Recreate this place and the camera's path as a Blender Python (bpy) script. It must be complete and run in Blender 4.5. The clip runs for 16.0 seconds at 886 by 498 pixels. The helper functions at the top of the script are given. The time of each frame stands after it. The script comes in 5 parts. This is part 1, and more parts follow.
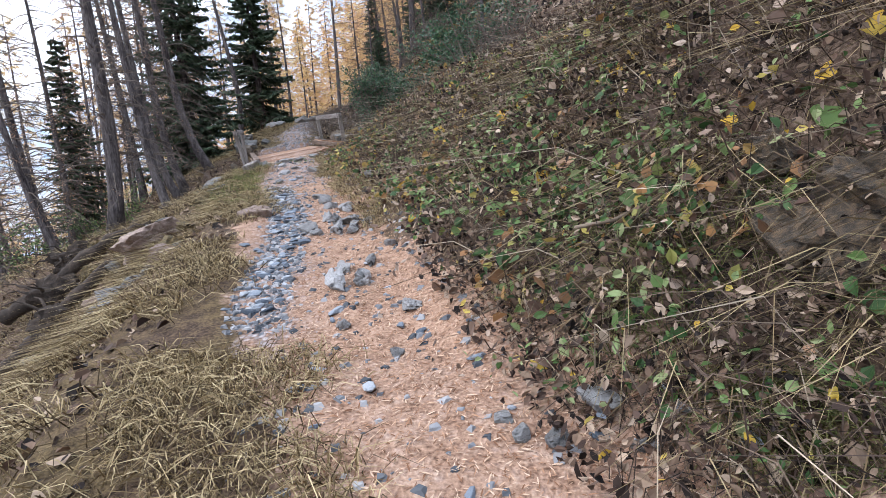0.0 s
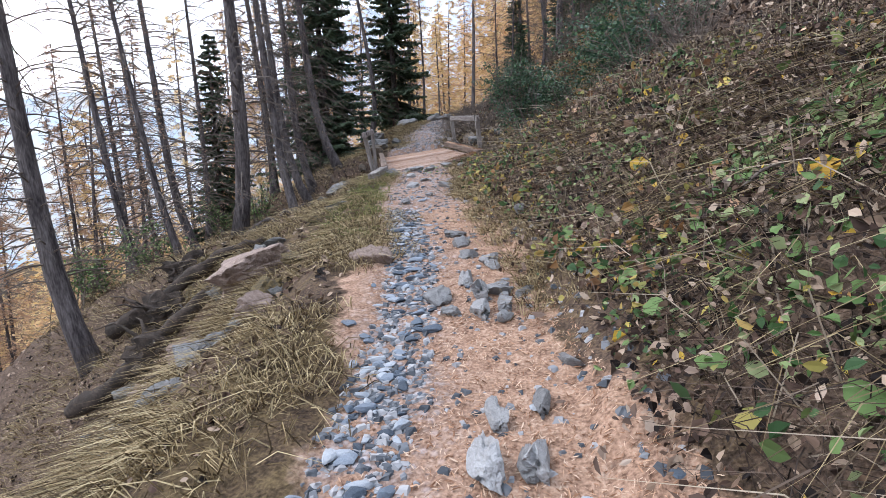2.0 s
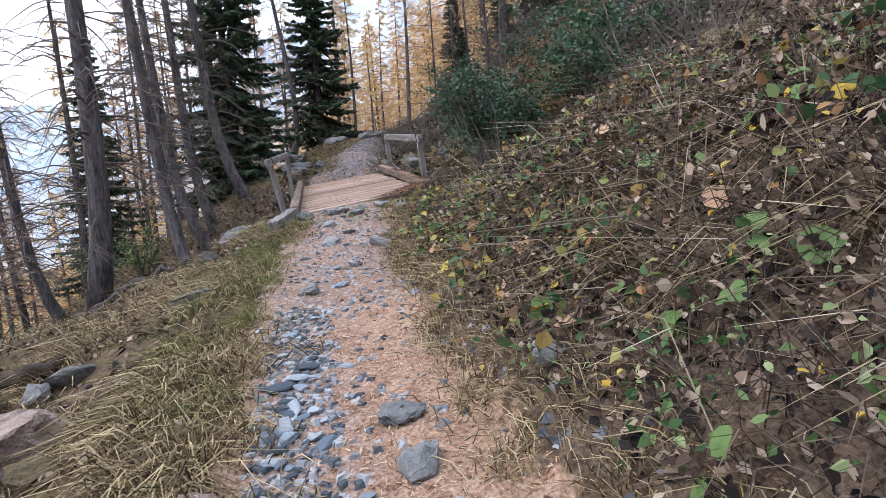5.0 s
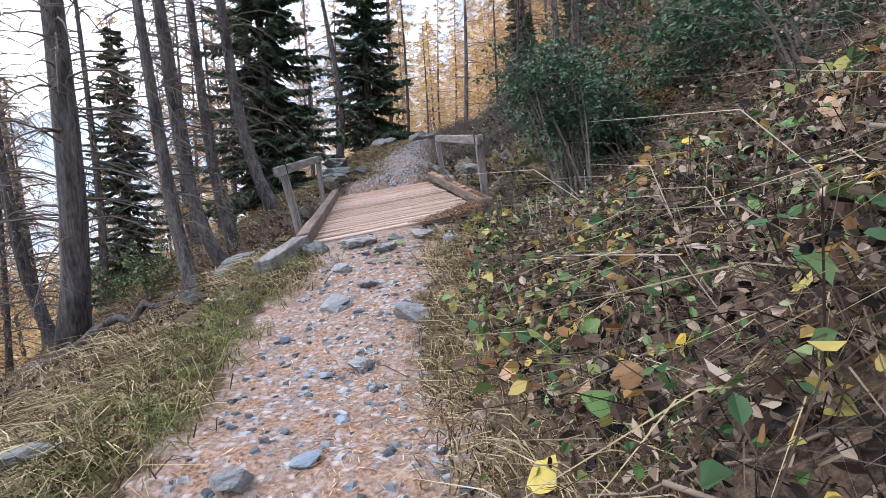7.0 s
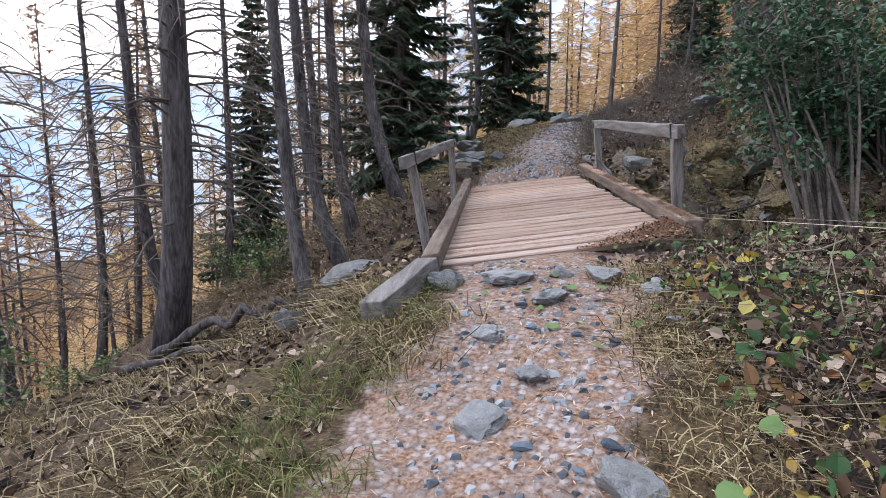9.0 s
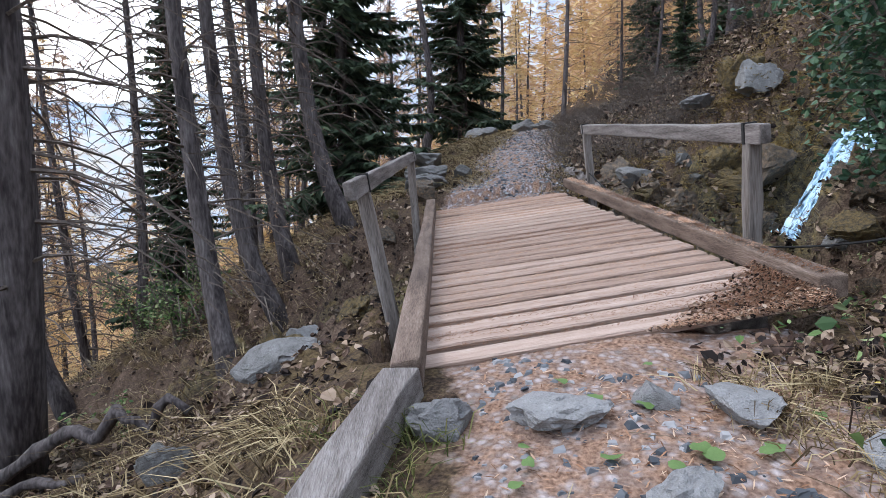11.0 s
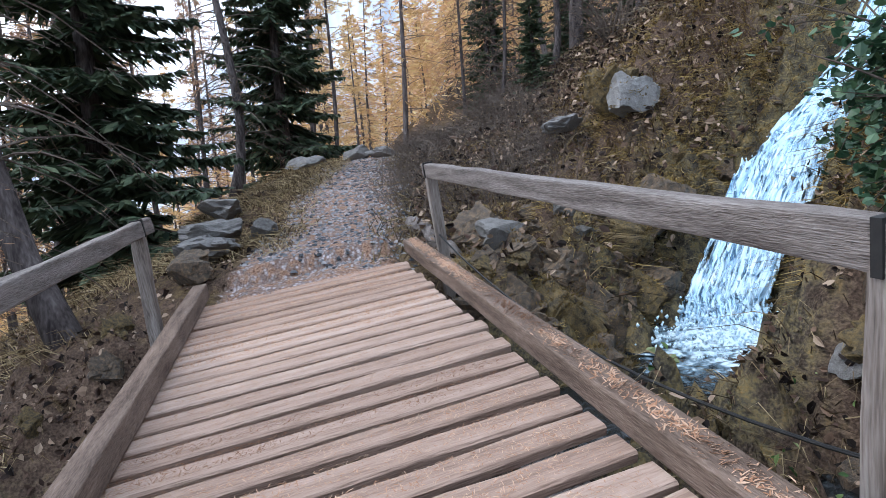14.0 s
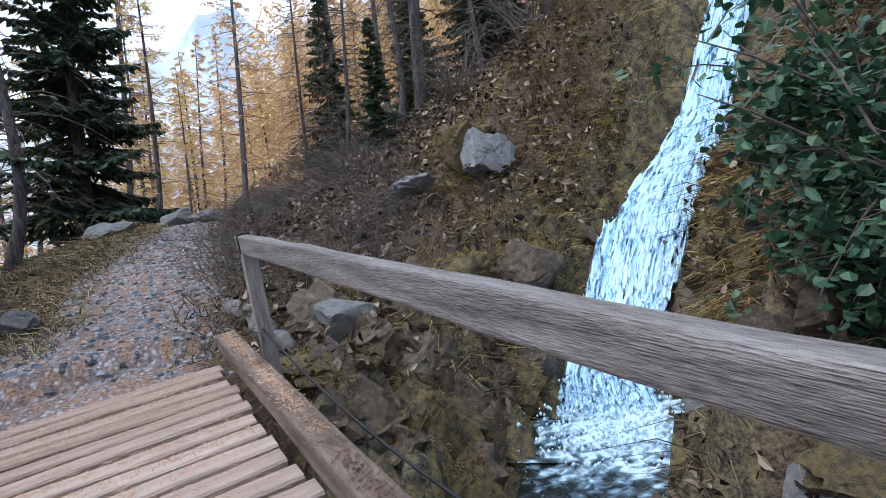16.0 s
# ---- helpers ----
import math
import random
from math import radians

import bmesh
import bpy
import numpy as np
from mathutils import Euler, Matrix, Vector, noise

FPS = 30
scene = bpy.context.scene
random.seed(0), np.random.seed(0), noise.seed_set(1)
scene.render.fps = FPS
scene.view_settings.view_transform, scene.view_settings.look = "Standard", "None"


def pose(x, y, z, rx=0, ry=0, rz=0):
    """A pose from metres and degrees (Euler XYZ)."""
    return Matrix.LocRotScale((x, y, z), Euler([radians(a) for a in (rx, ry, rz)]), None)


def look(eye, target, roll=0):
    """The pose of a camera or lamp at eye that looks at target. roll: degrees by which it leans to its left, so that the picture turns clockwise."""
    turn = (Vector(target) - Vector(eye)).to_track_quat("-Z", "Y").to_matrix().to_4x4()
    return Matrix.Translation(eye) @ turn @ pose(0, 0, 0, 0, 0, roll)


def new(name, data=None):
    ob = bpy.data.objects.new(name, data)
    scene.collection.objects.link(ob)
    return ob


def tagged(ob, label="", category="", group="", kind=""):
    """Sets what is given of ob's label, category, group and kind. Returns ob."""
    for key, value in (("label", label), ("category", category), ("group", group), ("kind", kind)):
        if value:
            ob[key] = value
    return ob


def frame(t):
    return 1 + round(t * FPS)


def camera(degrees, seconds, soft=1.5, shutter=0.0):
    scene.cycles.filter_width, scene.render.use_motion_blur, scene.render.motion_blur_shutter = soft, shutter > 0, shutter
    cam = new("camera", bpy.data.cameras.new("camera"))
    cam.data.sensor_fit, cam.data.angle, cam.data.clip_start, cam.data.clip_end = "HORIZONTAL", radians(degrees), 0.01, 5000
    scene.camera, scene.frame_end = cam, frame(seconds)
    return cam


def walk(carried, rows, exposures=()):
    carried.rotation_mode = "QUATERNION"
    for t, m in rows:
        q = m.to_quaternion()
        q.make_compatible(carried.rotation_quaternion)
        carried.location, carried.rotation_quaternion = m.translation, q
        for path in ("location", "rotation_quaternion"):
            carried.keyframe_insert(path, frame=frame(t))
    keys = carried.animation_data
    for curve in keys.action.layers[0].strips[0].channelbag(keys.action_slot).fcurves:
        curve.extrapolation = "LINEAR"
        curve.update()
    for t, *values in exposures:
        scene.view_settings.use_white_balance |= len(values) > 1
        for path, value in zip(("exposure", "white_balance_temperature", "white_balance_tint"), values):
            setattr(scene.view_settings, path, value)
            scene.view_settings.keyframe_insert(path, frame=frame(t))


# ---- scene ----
cam = camera(77.0, 16.0, soft=0.6)
# sets the walk level: a small turn about the bridge's length and width
LEVEL = Matrix.Translation((0, 0, 0.1)) @ Matrix.Rotation(radians(-2.0), 4, (0.9, 0.43, 0)) @ Matrix.Rotation(radians(3.5), 4, (-0.43, 0.9, 0))
PATH = [
    (0, (1.001, 0.6, 1.5), (0.79, 2.588, 1.431), -3.6),
    (0.5, (0.912, 1.035, 1.701), (0.597, 3.009, 1.652), -3.4),
    (1, (0.823, 1.431, 1.978), (0.371, 3.379, 1.932), -1.8),
    (1.5, (0.585, 1.943, 1.946), (0.022, 3.861, 1.889), 0.0),
    (2, (0.317, 2.368, 2.1), (-0.31, 4.266, 2.027), 0.4),
    (2.5, (0.111, 2.926, 2.247), (-0.522, 4.822, 2.177), 0.6),
    (3, (-0.147, 3.41, 2.315), (-0.779, 5.306, 2.238), 0.4),
    (3.5, (-0.345, 3.806, 2.449), (-0.942, 5.714, 2.38), -0.5),
    (4, (-0.458, 4.339, 2.644), (-0.984, 6.267, 2.584), -0.4),
    (4.2, (-0.478, 4.517, 2.665), (-0.972, 6.455, 2.613), -0.4),
    (6.3, (-1.046, 7.119, 3.12), (-1.415, 9.085, 3.109), -2.8),
    (6.5, (-1.114, 7.35, 3.122), (-1.545, 9.303, 3.112), -2.7),
    (7, (-1.295, 7.902, 3.3), (-1.9, 9.809, 3.285), -0.2),
    (7.5, (-1.579, 8.372, 3.305), (-2.37, 10.208, 3.26), 2.5),
    (8, (-1.865, 8.684, 3.447), (-2.804, 10.447, 3.35), 3.9),
    (8.5, (-2.153, 9.173, 3.524), (-3.136, 10.911, 3.419), 4.3),
    (8.7, (-2.219, 9.282, 3.626), (-3.207, 11.017, 3.52), 4.2),
    (10.8, (-3.301, 10.859, 3.914), (-4.201, 12.645, 3.861), 2.7),
    (11, (-3.433, 11.063, 3.992), (-4.267, 12.88, 3.938), 2.1),
    (11.5, (-3.55, 11.622, 4.04), (-4.206, 13.511, 4.015), -0.2),
    (12, (-3.635, 12.162, 4.28), (-4.16, 14.092, 4.252), -1.2),
    (12.5, (-3.793, 12.685, 4.31), (-4.253, 14.631, 4.273), -1.4),
    (13, (-3.857, 13.072, 4.476), (-4.293, 15.023, 4.427), -2.4),
    (13.5, (-3.859, 13.597, 4.615), (-4.262, 15.556, 4.592), -2.4),
    (14, (-3.954, 13.915, 4.771), (-4.298, 15.885, 4.78), -2.1),
    (14.5, (-4.083, 14.2, 4.906), (-4.36, 16.18, 4.928), -3.3),
    (15, (-4.098, 14.513, 4.875), (-4.274, 16.505, 4.96), -4.5),
    (15.5, (-4.03, 14.755, 4.965), (-4.038, 16.753, 5.098), -5.0),
    (16, (-3.955, 15.05, 5.01), (-3.764, 17.037, 5.197), -5.3),
]
walk(cam, [(t, LEVEL @ look(eye, target, roll)) for t, eye, target, roll in PATH], [(0, 1.05, 6180, 13), (4, 0.78, 6100, 13), (6.3, 1.08, 6080, 13), (7.2, 1.06, 6080, 13), (8.5, 0.92, 6080, 13), (11, 0.78, 6060, 12), (12.5, 0.83, 6040, 11), (14, 0.9, 5980, 11), (16, 0.78, 5760, 9)])

# ---- world and sun: high thin overcast, the valley side open ----
world = bpy.data.worlds.new("world")
scene.world = world
world.use_nodes = True
wn, wl = world.node_tree.nodes, world.node_tree.links
sky = wn.new("ShaderNodeTexSky")
sky.sky_type = "NISHITA"
sky.sun_disc = False
sky.sun_elevation, sky.sun_rotation = radians(32), radians(-70)
sky.air_density, sky.dust_density = 1.0, 4.0
veil = wn.new("ShaderNodeMix")
veil.data_type = "RGBA"
veil.inputs[0].default_value = 0.72
veil.inputs[7].default_value = (7.9, 8.9, 10.2, 1)
wl.new(sky.outputs[0], veil.inputs[6])
wl.new(veil.outputs[2], wn["Background"].inputs[0])
wn["Background"].inputs[1].default_value = 0.15
sun = new("sun", bpy.data.lights.new("sun", "SUN"))
sun.data.energy, sun.data.angle, sun.data.color = 1.0, radians(14), (1.0, 0.95, 0.87)
sun.matrix_world = look((-20, -2, 30), (-4, 10, 2))

# ---- materials ----
def mat(name, cols, scale=6.0, rough=0.9, bump=0.3, fine=40.0, coords="Object", island=0.0, thing=0.0, stretch=(1, 1, 1), metal=0.0, spec=0.3, translucent=0.0):
    """A surface of two to four base colours mixed by noise at two scales, with fine relief."""
    m = bpy.data.materials.new(name)
    m.use_nodes = True
    n, l = m.node_tree.nodes, m.node_tree.links
    b = n["Principled BSDF"]
    b.inputs["Roughness"].default_value, b.inputs["Metallic"].default_value = rough, metal
    b.inputs["Specular IOR Level"].default_value = spec
    tc, mp = n.new("ShaderNodeTexCoord"), n.new("ShaderNodeMapping")
    mp.inputs["Scale"].default_value = stretch
    l.new(tc.outputs[coords], mp.inputs[0])
    big, small = n.new("ShaderNodeTexNoise"), n.new("ShaderNodeTexNoise")
    big.inputs["Scale"].default_value, small.inputs["Scale"].default_value = scale, fine
    big.inputs["Detail"].default_value, small.inputs["Detail"].default_value = 5, 4
    for x in (big, small):
        l.new(mp.outputs[0], x.inputs["Vector"])
    add = n.new("ShaderNodeMath")
    add.operation = "MULTIPLY_ADD"
    add.inputs[1].default_value = 0.45
    l.new(small.outputs[0], add.inputs[0])
    sub = n.new("ShaderNodeMath")
    sub.operation = "MULTIPLY"
    sub.inputs[1].default_value = 0.55
    l.new(big.outputs[0], sub.inputs[0])
    l.new(sub.outputs[0], add.inputs[2])
    fac = add.outputs[0]
    for amount, node, out in ((island, "ShaderNodeNewGeometry", "Random Per Island"), (thing, "ShaderNodeObjectInfo", "Random")):
        if amount:
            g = n.new(node)
            mix = n.new("ShaderNodeMix")
            mix.inputs[0].default_value = amount
            l.new(fac, mix.inputs[2])
            l.new(g.outputs[out], mix.inputs[3])
            fac = mix.outputs[0]
    ramp = n.new("ShaderNodeValToRGB")
    r = ramp.color_ramp
    lo, hi = (0.3, 0.7) if not (island or thing) else (0.22, 0.8)
    while len(r.elements) < len(cols):
        r.elements.new(0.5)
    for i, c in enumerate(cols):
        r.elements[i].position = lo + (hi - lo) * i / max(1, len(cols) - 1)
        r.elements[i].color = (*c, 1)
    l.new(fac, ramp.inputs[0])
    l.new(ramp.outputs[0], b.inputs["Base Color"])
    if bump:
        bp = n.new("ShaderNodeBump")
        bp.inputs["Strength"].default_value, bp.inputs["Distance"].default_value = bump, 0.03
        l.new(add.outputs[0], bp.inputs["Height"])
        l.new(bp.outputs[0], b.inputs["Normal"])
    if translucent:
        tr, ms = n.new("ShaderNodeBsdfTranslucent"), n.new("ShaderNodeMixShader")
        ms.inputs[0].default_value = translucent
        l.new(ramp.outputs[0], tr.inputs[0])
        l.new(b.outputs[0], ms.inputs[1])
        l.new(tr.outputs[0], ms.inputs[2])
        l.new(ms.outputs[0], n["Material Output"].inputs[0])
    return m


BARK = mat("larch_bark", [(0.012, 0.01, 0.011), (0.05, 0.041, 0.041), (0.11, 0.094, 0.092), (0.19, 0.17, 0.165)], 9, 0.95, 1.0, 38, stretch=(1, 1, 0.2))
TWIG = mat("dead_twig", [(0.05, 0.04, 0.035), (0.12, 0.095, 0.08), (0.2, 0.17, 0.14)], 5, 0.95, 0.2)
NEEDLE = mat("spruce_needles", [(0.032, 0.052, 0.034), (0.065, 0.098, 0.057), (0.12, 0.155, 0.09)], 3, 0.7, 0, island=0.6, translucent=0.15)
GOLD = mat("golden_larch_needles", [(0.45, 0.27, 0.11), (0.62, 0.42, 0.19), (0.7, 0.53, 0.26)], 0.6, 0.7, 0, island=0.5, thing=0.4, translucent=0.35)
RUST = mat("rusty_larch_needles", [(0.26, 0.15, 0.09), (0.4, 0.25, 0.16), (0.5, 0.34, 0.23)], 0.6, 0.7, 0, island=0.5, translucent=0.3)
DECKWOOD = mat("weathered_planks", [(0.12, 0.078, 0.058), (0.33, 0.23, 0.18), (0.46, 0.345, 0.285), (0.56, 0.46, 0.4)], 5, 0.9, 0.8, 45, stretch=(0.25, 3, 3), thing=0.2)
GREYWOOD = mat("grey_weathered_beam", [(0.04, 0.033, 0.03), (0.15, 0.128, 0.118), (0.26, 0.23, 0.215), (0.37, 0.34, 0.325)], 5, 0.85, 1.0, 60, stretch=(4, 0.3, 4))
KERBWOOD = mat("dark_kerb_beam", [(0.055, 0.038, 0.03), (0.125, 0.088, 0.068), (0.2, 0.145, 0.115), (0.28, 0.215, 0.18)], 6, 0.9, 0.8, 55, stretch=(3, 0.4, 3))
POSTWOOD = mat("grey_weathered_post", [(0.07, 0.058, 0.05), (0.16, 0.135, 0.12), (0.25, 0.22, 0.2), (0.33, 0.3, 0.28)], 5, 0.85, 0.6, 40, stretch=(3, 3, 0.2))
ROCK = mat("grey_schist", [(0.045, 0.043, 0.04), (0.12, 0.115, 0.11), (0.21, 0.205, 0.2), (0.34, 0.34, 0.345)], 4, 0.85, 1.0, 26, thing=0.2)
SLATE = mat("pale_schist", [(0.1, 0.1, 0.1), (0.2, 0.195, 0.195), (0.3, 0.295, 0.295), (0.44, 0.44, 0.45)], 4, 0.8, 1.0, 26, thing=0.3)
STONE = mat("trail_stone", [(0.045, 0.058, 0.078), (0.1, 0.125, 0.16), (0.18, 0.21, 0.255), (0.36, 0.38, 0.41)], 8, 0.7, 0.4, 50, thing=0.65)


# ---- the lie of the land ----
def knots(v, xs, ys):
    return float(np.interp(v, xs, ys))


TRAIL_Y = [-8, -5, 0.7, 2.5, 4.5, 6, 7.4, 8.9, 9.8, 10.8, 11.7, 12.4, 13.2, 14, 19.3, 21.5, 24, 27, 32, 40, 80, 400]
TRAIL_X = [2.8, 2.2, 1.0, 0.4, -0.3, -0.65, -1.15, -1.85, -2.15, -2.6, -2.9, -3.1, -3.4, -3.75, -5.95, -6.4, -6.9, -7.6, -8.6, -8, -2, 10]
TRAIL_Z = [-1.5, -0.9, 0.12, 0.55, 0.98, 1.31, 1.6, 1.9, 2.1, 2.2, 2.38, 2.59, 2.77, 2.88, 3.82, 4.35, 5.2, 5.9, 6.5, 7.4, 12, 60]
LEFT_U = [0.6, 1.2, 2, 3, 4.5, 6.5, 9, 14, 25, 60]
LEFT = {-5: [0, -.1, -.4, -.9, -1.7, -3, -5, -9, -17, -40], 3: [.02, .02, -.42, -1.1, -2.1, -3.3, -4.9, -8.5, -17, -40],
        7: [.02, .04, -.38, -1.3, -2.4, -3.6, -5.1, -8.5, -16, -39], 9: [.02, .02, -.3, -.65, -1.6, -2.9, -4.4, -7.6, -15, -38], 11: [0, 0, -.25, -.5, -.9, -1.6, -3, -7, -15, -36],
        14: [0, -.1, -.5, -1, -1.6, -2.3, -3.4, -7, -15, -36], 17: [-.3, -.5, -.7, -1.1, -1.6, -2.3, -3.4, -7, -15, -36],
        20: [0, -.05, -.15, -.4, -1, -2, -3.5, -7, -15, -36], 27: [0, 0, -.2, -.6, -1.3, -2.3, -3.8, -7, -15, -36]}
RIGHT_U = [0.6, 1, 1.6, 2.4, 3.4, 5, 8, 14, 30, 60]
RIGHT = {-5: [0, 0, .35, 1.45, 2.3, 3.2, 5.2, 10.5, 23, 44], 2.6: [0, 0, .3, 1.45, 2.25, 3.0, 5.0, 10, 22, 42], 5: [.04, .27, .9, 1.6, 2.1, 2.8, 4.8, 9.8, 21, 41],
         7.5: [.05, .36, .8, 1.25, 1.6, 2.2, 4.2, 9.4, 21, 40], 11: [.05, .3, .7, 1.1, 1.5, 2.0, 3.9, 9.2, 20, 38],
         13: [0, 0, .05, .3, 1, 2.0, 4.4, 9.3, 20, 38], 14.3: [0, 0, 0, .05, .5, 1.7, 4.2, 9, 20, 38], 16.5: [-.3, -.5, -.6, -.6, -.1, 1, 3.4, 8.5, 20, 38], 18: [-.3, -.4, -.5, -.5, .1, 1.3, 3.8, 8.8, 20, 38],
         22: [0, 0, .1, .25, .5, 2.2, 4.6, 9, 20, 38], 27: [0, 0, .1, .5, 1, 1.8, 4, 8, 19, 38]}
STREAM = [(6, 27.5, 14.5), (3, 25.3, 10.6), (1.6, 22.7, 7.7), (.15, 21.5, 5.6), (-1.1, 20.82, 4.4), (-1.95, 20.3, 2.95), (-2.5, 19.2, 2.72), (-3.5, 18.3, 2.62),
          (-4.8, 17.4, 2.35), (-6.6, 16.6, 1.7), (-9, 15.6, 0.6), (-14, 14, -2.2), (-26, 11, -10)]
ALONG, ACROSS = Vector((-0.416, 0.909, 0)), Vector((0.909, 0.416, 0))  # the bridge's length and width


def deck_z(a, q):
    """Height of the bridge's kerb tops at a along and q across it."""
    return 3.463 + 0.137 * (a - 17) + 0.123 * (q - 2.6)


def table(v, stations, us, u):
    ks = list(stations)
    if v <= ks[0]:
        return knots(u, us, stations[ks[0]])
    for k0, k1 in zip(ks, ks[1:]):
        if v <= k1:
            f = (v - k0) / (k1 - k0)
            f = f * f * (3 - 2 * f)
            return knots(u, us, stations[k0]) * (1 - f) + knots(u, us, stations[k1]) * f
    return knots(u, us, stations[ks[-1]])


def stream_near(x, y):
    """Distance from the stream's middle line, and its bed's height there."""
    best = (1e9, 0)
    for (x0, y0, z0), (x1, y1, z1) in zip(STREAM, STREAM[1:]):
        dx, dy = x1 - x0, y1 - y0
        f = min(1, max(0, ((x - x0) * dx + (y - y0) * dy) / (dx * dx + dy * dy)))
        d = math.hypot(x - x0 - f * dx, y - y0 - f * dy)
        if d < best[0]:
            best = (d, z0 + f * (z1 - z0))
    return best


def trail_u(x, y):
    return (x - knots(y, TRAIL_Y, TRAIL_X)) * 0.93


def land(x, y):
    """The ground's height, smooth."""
    u, z = trail_u(x, y), knots(y, TRAIL_Y, TRAIL_Z)
    if u < 0:
        h = z + (table(y, LEFT, LEFT_U, -u) if u < -0.6 else 0)
    else:
        h = z + (table(y, RIGHT, RIGHT_U, u) if u > 0.6 else 0)
    if -30 < x < 8 and 9 < y < 30:
        d, bed = stream_near(x, y)
        if d < 4:
            w = 0.55 if bed < 2.8 else 0.35
            side = bed - 0.15 + max(0, d - w) * (1.25 if bed < 4 else 0.9) + 0.12 * d
            h = min(h, side)
        a, q = x * ALONG.x + y * ALONG.y, x * ACROSS.x + y * ACROSS.y
        if 14.5 < a < 19.95 and 1.3 < q < 3.9:
            h = min(h, deck_z(a, q) - 0.34 - 0.5 * min(1, (a - 14.5) * 2, (19.95 - a) * 2))
        elif 13.2 < a < 20.8 and 1.4 < q < 3.8:
            h = min(h, deck_z(a, q) - 0.185)
    if x < -60:
        h = max(h, -42)
    if y > 40:
        h += (y - 40) * 0.3 * max(0, min(1, (x + 55) / 40)) * min(1, (y - 40) / 20)
    return h
# ---- end of land ----


def ripple(x, y, z):
    """Small unevenness of the ground."""
    u = abs(trail_u(x, y))
    rough = min(1.0, max(0.25, (u - 0.5) * 0.8))
    if trail_u(x, y) > 1:
        rough *= 1.6
    n = noise.noise((x * 0.9, y * 0.9, 3.1)) * 0.16 + noise.noise((x * 2.7, y * 2.7, 7.7)) * 0.07
    f = noise.noise((x * 7, y * 7, 1.3)) * 0.025 + noise.noise((x * 17, y * 17, 5.3)) * 0.012
    if -12 < x < 4 and 14 < y < 27:
        d = stream_near(x, y)[0]
        if d < 3.2:
            k = min(1, (3.2 - d) / 1.2) * min(1, d / 0.7)
            crag = abs(noise.noise((x * 1.7, y * 1.7, z * 1.2))) * 0.62 + abs(noise.noise((x * 4.1, y * 4.1, z * 2.9))) * 0.36 + abs(noise.noise((x * 8.5, y * 8.5, z * 6))) * 0.14 - 0.3
            n += crag * k
            f *= 1 + 2 * k
    far = 1 + min(6.0, max(0, math.hypot(x, y - 12) - 22) * 0.12)
    return n * rough * far + f * (0.5 + rough)


def ground_z(x, y):
    z = land(x, y)
    return z + ripple(x, y, z)


def axis(lo, hi, step, far_lo, far_hi):
    near = list(np.arange(lo, hi, step))
    up, s = [hi], step
    while up[-1] < far_hi:
        s *= 1.14
        up.append(up[-1] + s)
    dn, s = [lo], step
    while dn[-1] > far_lo:
        s *= 1.14
        dn.append(dn[-1] - s)
    return dn[:0:-1] + near + up


GX, GY = axis(-11, 5, 0.085, -420, 300), axis(-2.5, 27, 0.085, -120, 420)


# ---- builders ----
class Shape:
    """Vertices and faces gathered for one mesh."""

    def __init__(self):
        self.v, self.f = [], []

    def tube(self, pts, radii, sides=6, cap=True):
        pts = [Vector(p) for p in pts]
        start = len(self.v)
        for i, p in enumerate(pts):
            d = (pts[min(i + 1, len(pts) - 1)] - pts[max(i - 1, 0)]).normalized()
            s = d.cross(Vector((0.31, 0.95, 0.07))).normalized()
            t = d.cross(s)
            for k in range(sides):
                w = 2 * math.pi * k / sides
                self.v.append(p + (s * math.cos(w) + t * math.sin(w)) * radii[i])
        for i in range(len(pts) - 1):
            for k in range(sides):
                a, b = start + i * sides + k, start + i * sides + (k + 1) % sides
                self.f.append((a, b, b + sides, a + sides))
        if cap:
            self.f.append(tuple(range(start, start + sides))[::-1])
            self.f.append(tuple(range(len(self.v) - sides, len(self.v))))

    def leaf(self, p, along, side, length, width):
        p, n = Vector(p), len(self.v)
        along, side = along * length, side * width
        self.v += [p, p + along * 0.45 + side * 0.5, p + along, p + along * 0.45 - side * 0.5]
        self.f.append((n, n + 1, n + 2, n + 3))

    def box(self, lo, hi, jitter=0.0, rnd=random):
        n = len(self.v)
        for z in (lo[2], hi[2]):
            for y in (lo[1], hi[1]):
                for x in (lo[0], hi[0]):
                    self.v.append(Vector((x, y, z)) + Vector([rnd.uniform(-jitter, jitter) for _ in range(3)]))
        self.f += [tuple(n + i for i in q) for q in ((0, 2, 3, 1), (4, 5, 7, 6), (0, 1, 5, 4), (2, 6, 7, 3), (0, 4, 6, 2), (1, 3, 7, 5))]

    def mesh(self, name, material, smooth=False):
        me = bpy.data.meshes.new(name)
        me.from_pydata([tuple(p) for p in self.v], [], self.f)
        me.materials.append(material)
        if smooth:
            me.polygons.foreach_set("use_smooth", [True] * len(me.polygons))
        me.update()
        return me


def empty(name, m, label="", category="", group="", kind=""):
    ob = new(name)
    ob.matrix_basis = m
    ob.empty_display_size = 0.1
    return tagged(ob, label, category, group, kind)


def part(name, shape, material, parent, label="", smooth=False, bevel=0.0):
    ob = new(name, shape.mesh(name, material, smooth) if isinstance(shape, Shape) else shape)
    ob.parent = parent
    if bevel:
        b = ob.modifiers.new("edge", "BEVEL")
        b.width, b.segments = bevel, 2
    return tagged(ob, label)


